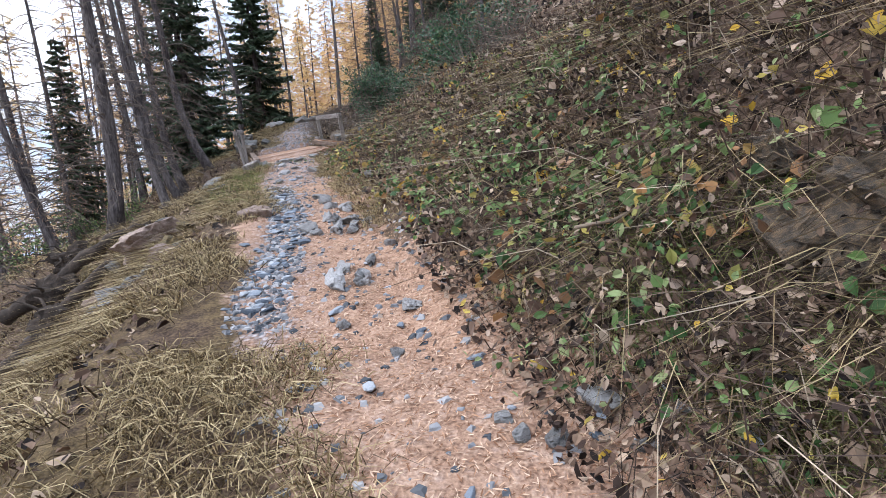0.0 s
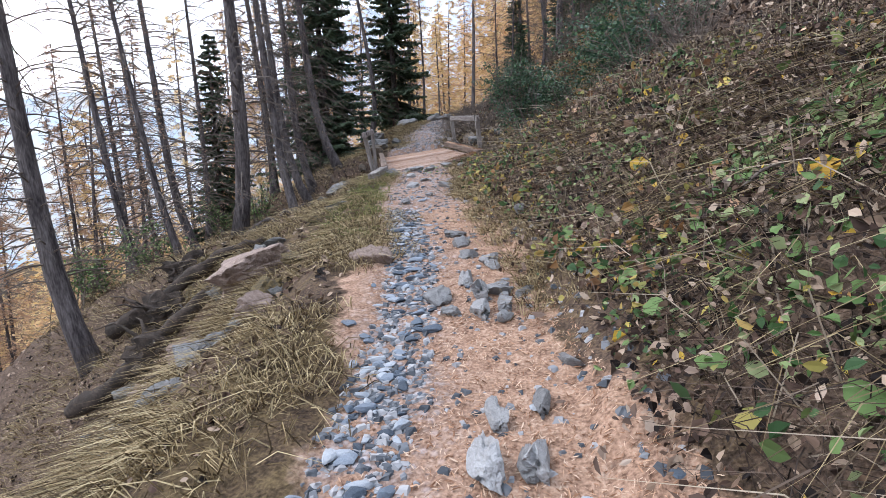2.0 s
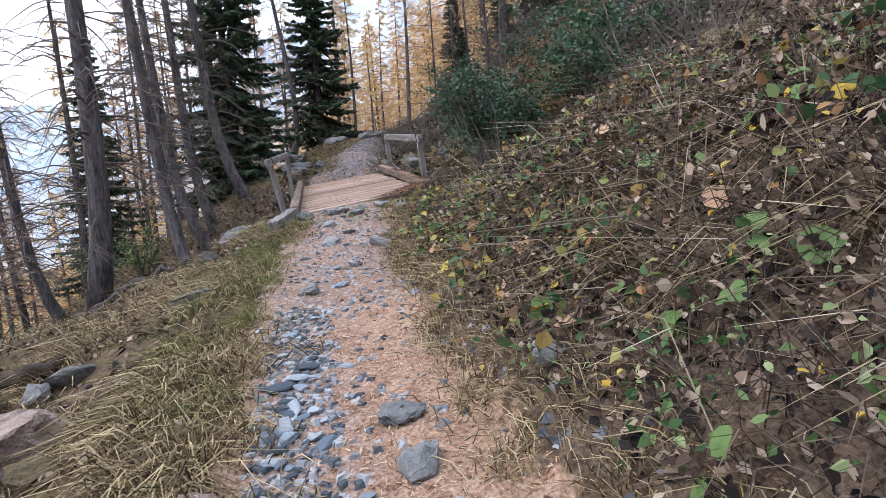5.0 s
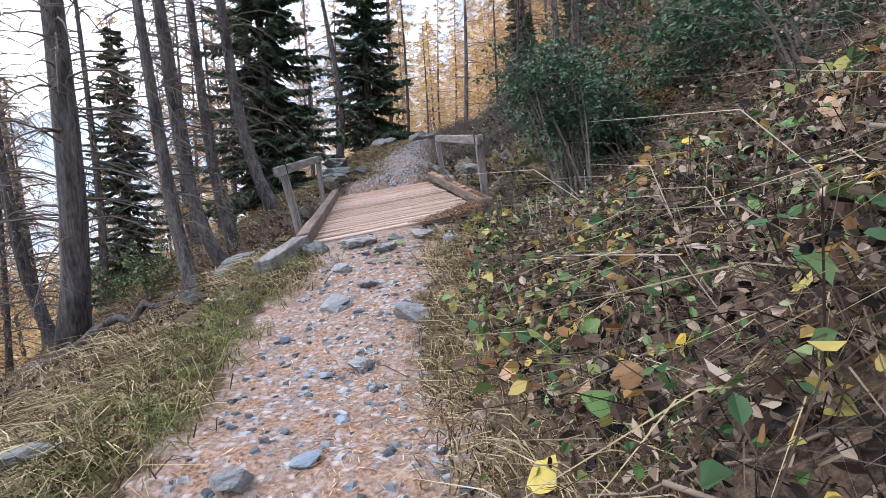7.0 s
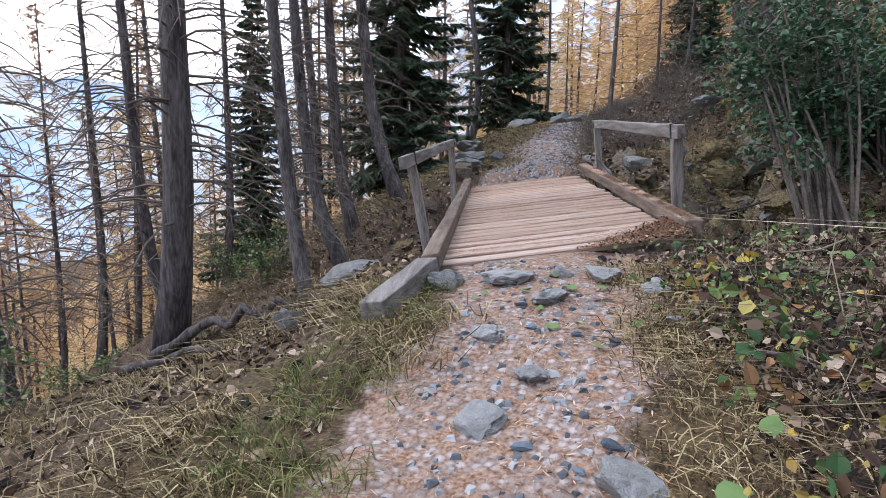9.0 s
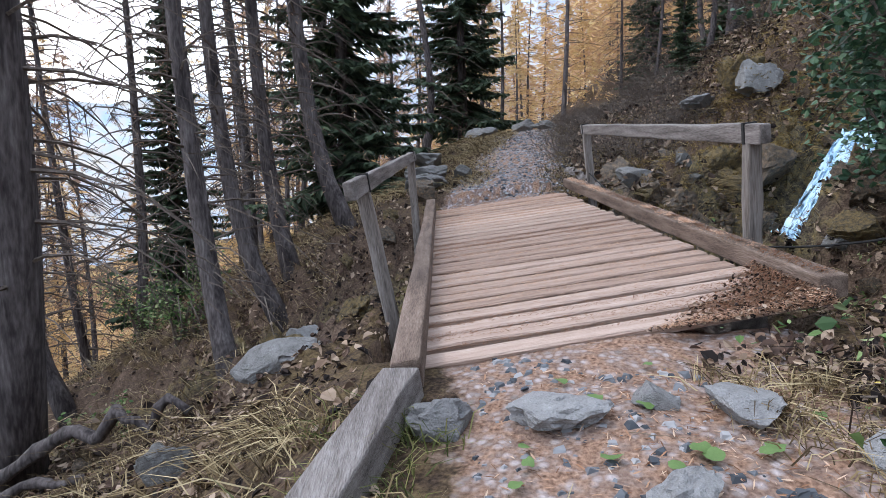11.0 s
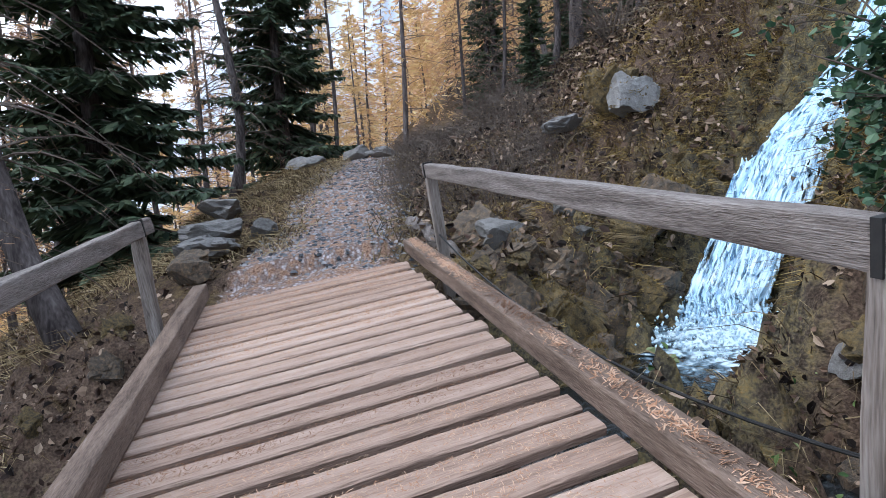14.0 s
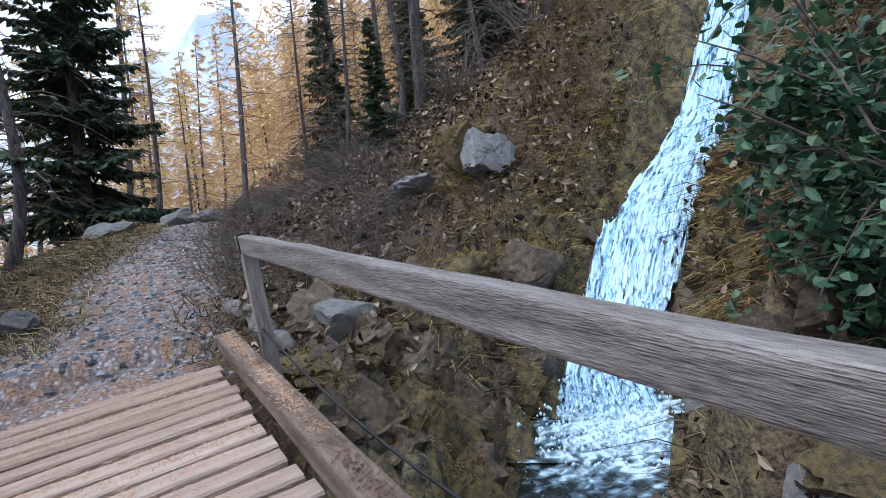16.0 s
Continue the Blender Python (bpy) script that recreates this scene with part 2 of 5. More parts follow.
def cloud_mesh(name, verts, quads, material, label, category, parent=None):
    """One object of kind stuff from arrays."""
    me = bpy.data.meshes.new(name)
    me.from_pydata(verts.tolist(), [], quads.tolist())
    me.materials.append(material)
    ob = new(name, me)
    ob.parent = parent
    return tagged(ob, label, category, kind="stuff")


# ---- ground: one sheet ----
GZ = np.array([[ground_z(x, y) for x in GX] for y in GY])
AX, AY = np.array(GX), np.array(GY)


def height(x, y):
    """Heights of the built ground at arrays of places."""
    i = np.clip(np.searchsorted(AX, x) - 1, 0, len(AX) - 2)
    j = np.clip(np.searchsorted(AY, y) - 1, 0, len(AY) - 2)
    fx, fy = (x - AX[i]) / (AX[i + 1] - AX[i]), (y - AY[j]) / (AY[j + 1] - AY[j])
    return (GZ[j, i] * (1 - fx) + GZ[j, i + 1] * fx) * (1 - fy) + (GZ[j + 1, i] * (1 - fx) + GZ[j + 1, i + 1] * fx) * fy


def on_ground(x, y):
    return float(height(np.array([x]), np.array([y]))[0])


def slope_normal(x, y, e=0.12):
    nx, ny = (height(x - e, y) - height(x + e, y)) / (2 * e), (height(x, y - e) - height(x, y + e)) / (2 * e)
    n = np.stack([nx, ny, np.ones_like(nx)], -1)
    return n / np.linalg.norm(n, axis=-1, keepdims=True)


def trail_offset(x, y):
    return (x - np.interp(y, TRAIL_Y, TRAIL_X)) * 0.93


TRAIL_AT = [1.5, 2.7, 3.5, 4.3, 5.2, 6.6, 8.2, 9.7, 11.2, 13, 14.4, 19.5, 30]
TRAIL_LO = [0.05, -0.08, -0.2, -0.45, -0.5, -0.72, -0.55, -0.6, -0.65, -0.55, -0.6, -0.75, -0.6]  # the trail's edges, beside its middle line
TRAIL_HI = [1.35, 1.3, 1.15, 0.85, 0.6, 0.5, 0.55, 0.5, 0.35, 0.48, 1.1, 0.75, 0.62]


def cover(x, y):
    """What covers the ground: trail, gravel among it, stream rock."""
    u = trail_offset(x, y) + 0.08 * math.sin(y * 2.3) + 0.05 * math.sin(y * 5.9)
    lo, hi = float(np.interp(y, TRAIL_AT, TRAIL_LO)), float(np.interp(y, TRAIL_AT, TRAIL_HI)) - 0.12
    trail = max(0, min(1, 1 - max(lo - u, u - hi, 0) / 0.3)) if y < 30 else 0
    strip = math.exp(-((u + 0.36) / 0.26) ** 2) if 3.5 < y < 9.5 else (0.75 if 9.5 <= y < 14.5 else 1.1 if 14.5 <= y < 30 else 0.15)
    d, bed = stream_near(x, y) if -30 < x < 8 and 9 < y < 30 else (9, 0)
    wet = max(0, min(1, (1.7 - d) / 0.9))
    return trail * (1 - wet), strip, wet


me = bpy.data.meshes.new("ground")
W = len(GX)
me.from_pydata([(x, y, GZ[j, i]) for j, y in enumerate(GY) for i, x in enumerate(GX)], [],
               [(j * W + i, j * W + i + 1, (j + 1) * W + i + 1, (j + 1) * W + i) for j in range(len(GY) - 1) for i in range(W - 1)])
me.polygons.foreach_set("use_smooth", [True] * len(me.polygons))
zone = me.color_attributes.new("zone", "FLOAT_COLOR", "POINT")
zone.data.foreach_set("color", [c for y in GY for x in GX for c in (*cover(x, y), 1)])


def ground_material():
    m = bpy.data.materials.new("forest_ground")
    m.use_nodes = True
    n, l = m.node_tree.nodes, m.node_tree.links
    b = n["Principled BSDF"]
    b.inputs["Roughness"].default_value = 0.95
    b.inputs["Specular IOR Level"].default_value = 0.15
    geo = n.new("ShaderNodeNewGeometry")

    def tex(scale, detail=5):
        t = n.new("ShaderNodeTexNoise")
        t.inputs["Scale"].default_value, t.inputs["Detail"].default_value = scale, detail
        l.new(geo.outputs["Position"], t.inputs["Vector"])
        return t.outputs[0]

    def ramp(fac, cols, lo=0.3, hi=0.7):
        r = n.new("ShaderNodeValToRGB")
        e = r.color_ramp.elements
        while len(e) < len(cols):
            e.new(0.5)
        for i, c in enumerate(cols):
            e[i].position, e[i].color = lo + (hi - lo) * i / (len(cols) - 1), (*c, 1)
        l.new(fac, r.inputs[0])
        return r.outputs[0]

    def mix(fac, a, c):
        x = n.new("ShaderNodeMix")
        x.data_type = "RGBA"
        l.new(fac, x.inputs[0])
        l.new(a, x.inputs[6])
        l.new(c, x.inputs[7])
        return x.outputs[2]

    def calc(op, a, c, d=None):
        x = n.new("ShaderNodeMath")
        x.operation = op
        for k, v in enumerate((a, c, d)):
            if v is None:
                continue
            if isinstance(v, (int, float)):
                x.inputs[k].default_value = v
            else:
                l.new(v, x.inputs[k])
        return x.outputs[0]

    fine, mid, wide = tex(55, 6), tex(9), tex(1.1)
    grain = calc("MULTIPLY_ADD", fine, 0.6, calc("MULTIPLY", mid, 0.4))
    litter = ramp(grain, [(0.018, 0.012, 0.009), (0.05, 0.033, 0.024), (0.1, 0.066, 0.043), (0.16, 0.115, 0.07)], 0.34, 0.66)
    grass = ramp(grain, [(0.035, 0.024, 0.012), (0.09, 0.063, 0.033), (0.16, 0.115, 0.058)], 0.34, 0.66)
    floor = mix(ramp(calc("MULTIPLY_ADD", wide, 0.7, calc("MULTIPLY", mid, 0.3)), [(0, 0, 0), (1, 1, 1)], 0.42, 0.58), litter, grass)
    needles = ramp(grain, [(0.1, 0.055, 0.036), (0.24, 0.145, 0.1), (0.36, 0.23, 0.16), (0.45, 0.32, 0.24)], 0.33, 0.66)
    vor = n.new("ShaderNodeTexVoronoi")
    vor.inputs["Scale"].default_value = 24
    l.new(geo.outputs["Position"], vor.inputs["Vector"])
    soil = ramp(grain, [(0.055, 0.038, 0.032), (0.15, 0.104, 0.088), (0.25, 0.185, 0.16)], 0.33, 0.66)
    gravel = mix(ramp(vor.outputs["Distance"], [(1, 1, 1), (0, 0, 0)], 0.25, 0.6), soil, ramp(vor.outputs["Color"], [(0.16, 0.15, 0.15), (0.32, 0.29, 0.29), (0.42, 0.39, 0.4)], 0.2, 0.8))
    at = n.new("ShaderNodeAttribute")
    at.attribute_name = "zone"
    sep = n.new("ShaderNodeSeparateColor")
    l.new(at.outputs["Color"], sep.inputs[0])
    patch = calc("MULTIPLY", sep.outputs[1], ramp(mid, [(0, 0, 0), (1, 1, 1)], 0.38, 0.55))
    path = mix(patch, needles, gravel)
    edge = ramp(calc("ADD", sep.outputs[0], calc("MULTIPLY", calc("SUBTRACT", mid, 0.5), 1.1)), [(0, 0, 0), (1, 1, 1)], 0.35, 0.65)
    c = mix(edge, floor, path)
    up = n.new("ShaderNodeSeparateXYZ")
    l.new(geo.outputs["Normal"], up.inputs[0])
    bare = calc("MULTIPLY", ramp(calc("ADD", up.outputs[2], calc("MULTIPLY", calc("SUBTRACT", mid, 0.5), 0.5)), [(1, 1, 1), (0, 0, 0)], 0.74, 0.9), calc("SUBTRACT", 1.0, sep.outputs[0]))
    c = mix(bare, c, ramp(grain, [(0.035, 0.024, 0.018), (0.1, 0.068, 0.05), (0.19, 0.135, 0.1)], 0.33, 0.66))
    rock = ramp(calc("MULTIPLY_ADD", mid, 0.6, calc("MULTIPLY", fine, 0.4)), [(0.02, 0.017, 0.013), (0.07, 0.06, 0.045), (0.16, 0.13, 0.07), (0.22, 0.15, 0.06)], 0.34, 0.66)
    c = mix(ramp(calc("ADD", sep.outputs[2], calc("MULTIPLY", calc("SUBTRACT", mid, 0.5), 0.7)), [(0, 0, 0), (1, 1, 1)], 0.25, 0.6), c, rock)
    l.new(c, b.inputs["Base Color"])
    bp = n.new("ShaderNodeBump")
    bp.inputs["Strength"].default_value, bp.inputs["Distance"].default_value = 0.9, 0.03
    l.new(calc("ADD", grain, calc("MULTIPLY", calc("MULTIPLY", vor.outputs["Distance"], -0.5), patch)), bp.inputs["Height"])
    l.new(bp.outputs[0], b.inputs["Normal"])
    return m


me.materials.append(ground_material())
tagged(new("ground", me), "steep forest ground with litter, needles and a worn trail", "ground", kind="structure")

# ---- the footbridge ----
SLOPE = math.atan(0.137)
bridge_x = ACROSS.copy()
bridge_x.z = 0.123
bridge_x.normalize()
bridge_y = ALONG.copy()
bridge_y.z = 0.137
bridge_y = (bridge_y - bridge_x * bridge_y.dot(bridge_x)).normalized()
bridge_z = bridge_x.cross(bridge_y)


def deck_point(a, q, up=0.0):
    """World place at a along, q across and up over the kerb tops."""
    return ALONG * a + ACROSS * q + Vector((0, 0, deck_z(a, q) + up))


BR = Matrix((bridge_x, bridge_y, bridge_z)).transposed().to_4x4()
BR.translation = deck_point(17, 2.55, -0.14)  # local: x across, y along, z up from the planks' tops
bridge = empty("footbridge", BR, "weathered timber footbridge with plank deck and kerb beams", "footbridge")
rnd = random.Random(4)


def beam(name, parent, p0, p1, w, h, material, label="", wobble=0.006, bevel=0.012, seg=7):
    """A squared timber from p0 to p1 (middle line), slightly uneven."""
    p0, p1 = Vector(p0), Vector(p1)
    d = (p1 - p0).normalized()
    s = d.cross(Vector((0, 0, 1)))
    s = s.normalized() if s.length > 0.2 else Vector((1, 0, 0))
    t = s.cross(d)
    sh = Shape()
    for i in range(seg + 1):
        c = p0.lerp(p1, i / seg)
        for sx, sz in ((-1, -1), (1, -1), (1, 1), (-1, 1)):
            sh.v.append(c + s * (sx * w / 2 + rnd.uniform(-wobble, wobble)) + t * (sz * h / 2 + rnd.uniform(-wobble, wobble)))
    for i in range(seg):
        for k in range(4):
            a, b = i * 4 + k, i * 4 + (k + 1) % 4
            sh.f.append((a, b, b + 4, a + 4))
    sh.f += [(3, 2, 1, 0), tuple(seg * 4 + k for k in range(4))]
    return part(name, sh, material, parent, label, bevel=bevel)


def plank_mesh(k):
    r = random.Random(k)
    sh = Shape()
    n, length = 9, 2.1
    for i in range(n + 1):
        x = -length / 2 + length * i / n
        dw, dz = r.uniform(-0.006, 0.006), r.uniform(-0.003, 0.003)
        for y, z in ((-0.062 + dw, -0.05), (0.062 + dw, -0.05), (0.071 + dw, -0.012), (0.062 + dw, dz), (-0.062 + dw, dz), (-0.071 + dw, -0.012)):
            sh.v.append(Vector((x, y, z)))
    for i in range(n):
        for j in range(6):
            a, b = i * 6 + j, i * 6 + (j + 1) % 6
            sh.f.append((a, a + 6, b + 6, b))
    sh.f += [tuple(range(6)), tuple(range(n * 6, n * 6 + 6))[::-1]]
    return sh.mesh("plank", DECKWOOD)


PLANKS = [plank_mesh(k) for k in range(6)]
STEP = 0.2
for i in range(29):
    ob = part("plank", PLANKS[i % 6], None, bridge)
    ob.matrix_basis = pose(rnd.uniform(-0.02, 0.02), -2.55 + STEP * i, rnd.uniform(-0.006, 0.004), rnd.uniform(-0.5, 0.5), rnd.uniform(-0.3, 0.3), rnd.uniform(-0.5, 0.5) + 3.5 * max(0, 1 - i / 12) + (180 if i % 2 else 0))
KL, KR = -1.075, 1.03
beam("kerb_beam", bridge, (KR + 0.07, -2.6, 0.06), (KR + 0.15, 3.32, 0.12), 0.145, 0.13, KERBWOOD)
beam("kerb_beam", bridge, (KL + 0.02, -2.95, 0.075), (KL + 0.12, 3.45, 0.085), 0.135, 0.14, KERBWOOD)
for x in (-0.75, 0.75):
    beam("bearer", bridge, (x, -2.45, -0.16), (x, 3.0, -0.16), 0.2, 0.22, GREYWOOD)
beam("approach_beam", bridge, (KL - 0.27, -3.93, 0.02), (KL, -2.97, 0.055), 0.17, 0.15, GREYWOOD, "short weathered beam end")
STRAP = mat("black_strap", [(0.012, 0.012, 0.013), (0.03, 0.03, 0.03)], 8, 0.6, 0.1)


def strap(parent, c, w, h):
    sh = Shape()
    for y in (-0.014, 0.014):
        for x, z in ((-w, -h), (w, -h), (w, h), (-w, h)):
            sh.v.append(Vector(c) + Vector((x, y, z)))
    sh.f += [(0, 1, 5, 4), (1, 2, 6, 5), (2, 3, 7, 6), (3, 0, 4, 7), (0, 3, 2, 1), (4, 5, 6, 7)]
    part("strap", sh, STRAP, parent, "black band over the rail's end")


def railing(near, far, posts, label):
    """A rail from near to far (middle line) on posts given as foot and head."""
    r = empty("railing", BR, label, "railing", "railings of the footbridge")
    near, far = Vector(near), Vector(far)
    beam("rail", r, near, far, 0.075, 0.13, GREYWOOD, seg=12)
    for foot_, y in posts:
        head = near.lerp(far, (y - near.y) / (far.y - near.y))
        side = 1 if near.x > 0 else -1
        beam("post", r, (foot_[0], foot_[1], -0.75), (head.x + side * 0.012, y, head.z - 0.02), 0.1, 0.095, POSTWOOD)
        strap(r, (head.x, y + 0.01, head.z + 0.004), 0.046, 0.072)
    return r


railing((1.33, -1.66, 0.8), (1.36, 2.84, 0.895), (((1.31, -1.46), -1.48), ((1.36, 2.72), 2.72)), "grey weathered timber railing on two square posts above the pool")
railing((-1.38, -1.62, 0.82), (-1.1, 2.74, 0.88), (((-1.27, -1.2), -1.12), ((-1.24, 2.33), 2.45)), "mossy grey timber railing on two leaning posts")
cable = Shape()
cable.tube([(1.34 + 0.035 * k, 2.75 - 4.9 * k / 16, 0.3 - 0.45 * (1 - (k / 8 - 1) ** 2) - 0.01 * k) for k in range(17)], [0.009] * 17, 6)
wire = empty("cable", BR, "thin dark cable sagging beside the footbridge", "cable")
part("strand", cable, STRAP, wire)

# ---- stones ----
def rock_mesh(seed, material, squash=(1, 1, 0.6), cut=4, detail=2, rough=0.3):
    r = random.Random(seed)
    bm = bmesh.new()
    bmesh.ops.create_icosphere(bm, subdivisions=detail, radius=1)
    planes = [(Vector((r.gauss(0, 1), r.gauss(0, 1), r.gauss(0, 0.7))).normalized(), r.uniform(0.45, 0.75)) for _ in range(cut)]
    off = Vector((seed * 3.7, seed * 1.3, 0))
    for v in bm.verts:
        p = v.co * (1 + rough * noise.noise(v.co * 1.4 + off) + rough * 0.5 * noise.noise(v.co * 3.4 + off))
        for nrm, dist in planes:
            over = p.dot(nrm) - dist
            if over > 0:
                p = p - nrm * over * 0.92
        p = p * (1 + rough * (0.16 * abs(noise.noise(p * 5.5 + off)) + 0.1 * abs(noise.noise(p * 12 + off)) - 0.08))
        v.co = Vector((p.x * squash[0], p.y * squash[1], p.z * squash[2]))
    me = bpy.data.meshes.new("stone")
    bm.to_mesh(me)
    bm.free()
    me.materials.append(material)
    return me


MOSSROCK = mat("mossy_rock", [(0.018, 0.015, 0.012), (0.06, 0.05, 0.038), (0.13, 0.098, 0.05), (0.2, 0.14, 0.06), (0.13, 0.12, 0.1)], 7, 0.95, 1.0, 55)
WETROCK = mat("dark_stream_rock", [(0.018, 0.015, 0.012), (0.06, 0.048, 0.037), (0.14, 0.096, 0.058), (0.28, 0.17, 0.09)], 7, 0.6, 1.0, 50, spec=0.5)
PINKROCK = mat("rosy_rock", [(0.09, 0.065, 0.052), (0.2, 0.145, 0.12), (0.3, 0.225, 0.19), (0.38, 0.3, 0.26)], 5, 0.9, 1.0, 40)
PEBBLES = [rock_mesh(s, STONE, (1, 0.62, 0.3), 9, 2, 0.2) for s in range(10)]
BLADES = [rock_mesh(200 + s, SLATE, (1, 0.36, 0.42), 10, 4, 0.7) for s in range(5)]
ROCKS = [rock_mesh(20 + s, ROCK, (1, 0.8, 0.62), 7, 4, 0.45) for s in range(6)]
SLABS = [rock_mesh(120 + s, SLATE, (1, 0.65, 0.42), 8, 4, 0.5) for s in range(6)]
PINK = [rock_mesh(90 + s, PINKROCK, (1, 0.7, 0.6), 7, 4, 0.5) for s in range(3)]
MOSSY = [rock_mesh(40 + s, MOSSROCK, (1, 0.85, 0.75), 9, 4, 0.85) for s in range(5)]
WET = [rock_mesh(60 + s, WETROCK, (1, 0.85, 0.8), 10, 4, 0.85) for s in range(6)]


def stone(mesh, x, y, size, label, name="stone", category="stone", group="", sink=0.35, turn=None, flat=1.0, z=None):
    ob = new(name, mesh)
    base = on_ground(x, y) if z is None else z
    zz = min(v.co.z for v in mesh.vertices) * size * flat
    ob.matrix_basis = pose(x, y, base - zz * (1 - 2 * sink), rnd.uniform(-12, 12), rnd.uniform(-12, 12), rnd.uniform(0, 360) if turn is None else turn) @ Matrix.Diagonal((size, size, size * flat, 1))
    return tagged(ob, label, category, group)


GOLDTUFT = mat("golden_moss_tufts", [(0.08, 0.055, 0.02), (0.19, 0.13, 0.045), (0.3, 0.21, 0.075)], 4, 0.9, 0, island=0.7)


def moss_cap(rock, count, seed, steep=0.35):
    """Tufts of moss over the upper faces of a rock."""
    q, sh, me_ = random.Random(seed), Shape(), rock.data
    tops = [p for p in me_.polygons if p.normal.z > steep]
    spots = [q.choice(tops) for _ in range(max(1, count // 14))]
    for _ in range(count):
        p = q.choice(spots)
        c = p.center + Vector((q.gauss(0, 0.1), q.gauss(0, 0.1), q.uniform(-0.04, 0.015)))
        d = (p.normal + Vector((q.gauss(0, 0.7), q.gauss(0, 0.7), q.gauss(-0.1, 0.4)))).normalized()
        sh.leaf(c, d, d.orthogonal().normalized(), q.uniform(0.06, 0.16), q.uniform(0.012, 0.03))
    tagged(part("moss", sh, GOLDTUFT, rock, "tufts of golden moss"), kind="stuff")


for x, y, s, k in ((-0.92, 6.25, .2, 0), (-0.72, 6.0, .17, 1), (-0.35, 5.9, .15, 2), (-0.5, 6.45, .2, 3), (-0.95, 7.3, .22, 4), (-0.75, 7.15, .2, 5), (-1.3, 8.0, .24, 0), (-1.1, 7.6, .2, 1), (-0.6, 8.1, .17, 2),
                   (-2.55, 10.85, .2, 3), (-3.2, 11.75, .24, 4), (-2.5, 11.55, .24, 5), (-3.1, 12.15, .2, 0), (-3.45, 12.4, .15, 2), (-2.5, 9.7, .18, 1), (-3.3, 13.0, .2, 3), (1.38, 2.8, 0.2, 0), (1.18, 2.67, 0.13, 1), (1.06, 2.72, 0.11, 2), (1.49, 2.58, 0.12, 3), (0.99, 2.82, 0.1, 4), (0.46, 3.5, 0.1, 5), (0.87, 3.33, 0.07, 0), (0.08, 3.89, 0.12, 1), (0.03, 4.57, 0.2, 2), (0.44, 4.09, 0.14, 3), 
                   (-3.1, 13.55, .26, 5), (-3.75, 13.4, .3, 0), (-4.2, 13.25, .27, 2), (-3.4, 13.55, .2, 4), (-2.75, 13.3, .22, 1), (-2.55, 12.9, .15, 3)):
    stone(SLABS[k], x, y, s * rnd.uniform(0.55, 0.85), "pale grey schist stone bedded in the trail", group="stones bedded in the trail")
stone(rock_mesh(81, PINKROCK, (1.3, 0.8, 0.55), 5, 5, 0.5), -3.72, 8.05, 0.66, "large rosy boulder half buried on the slope", "boulder", "boulder", sink=0.4, turn=110)
stone(rock_mesh(82, PINKROCK, (1.2, 0.8, 0.5), 5, 3), -1.85, 7.15, 0.22, "flat rosy stone on the trail's edge", sink=0.5)
for x, y, s, k in ((-5.9, 8.1, .3, 0), (-5.4, 7.6, .25, 1), (-4.6, 7.2, .22, 2), (-5.2, 6.9, .3, 3), (-3.2, 6.3, .25, 4), (-3.9, 6.1, .3, 5), (-3.6, 9.7, .2, 1), (-6.0, 14.4, .35, 2), (-6.4, 15.4, .4, 3), (-5.9, 13.3, .2, 4), (-3.4, 4.6, .25, 1), (-2.9, 5.3, .2, 2), (-4.4, 5.4, .3, 0)):
    stone(ROCKS[k], x, y, s, "grey lichen-spotted stone on the slope", group="stones on the slope")
for x, y, s, m, k, lab in ((-3.3, 22.5, 0.32, SLABS, 0, "pale boulder with lichen among dry grass"), (-2.74, 22.3, 0.42, MOSSY, 1, "boulder capped with golden moss"), (-2.43, 22.01, 0.42, ROCKS, 3, "grey boulder above the trail"),
                           (-7.9, 20.5, .55, ROCKS, 2, "flat grey slab beside the trail"), (-8.1, 21.1, .6, ROCKS, 4, "flat grey slab beside the trail"), (-7.3, 21.0, .25, ROCKS, 5, "small grey stone beside the trail"), (-7.5, 19.6, .3, WET, 0, "dark stone at the bridge's foot"),
                           (-8.6, 22.3, .5, ROCKS, 1, "grey slab along the trail"), (-8.9, 26.6, .5, ROCKS, 2, "grey slab on the trail's crest"), (-8.0, 27.4, .5, ROCKS, 3, "grey slab on the trail's crest"), (-7.2, 27.0, .4, ROCKS, 5, "grey slab on the trail's crest"), (-9.4, 27.2, .5, ROCKS, 0, "grey slab on the trail's crest")):
    middle = {"pale": 5.48, "boulder": 5.8, "grey boulder": 5.7}.get(lab.split(" with")[0].split(" capped")[0].replace("pale boulder", "pale").replace(" above the trail", ""))
    high = middle is not None
    block = stone(m[k], x, y, s * (1.15 if high else 1), lab, "boulder", "boulder", z=middle, sink=0.5 if high else 0.15, flat=0.6 if "slab" in lab else 1)
    if high and m is not SLABS:
        moss_cap(block, 1400 if m is MOSSY else 500, 77, 0.1)
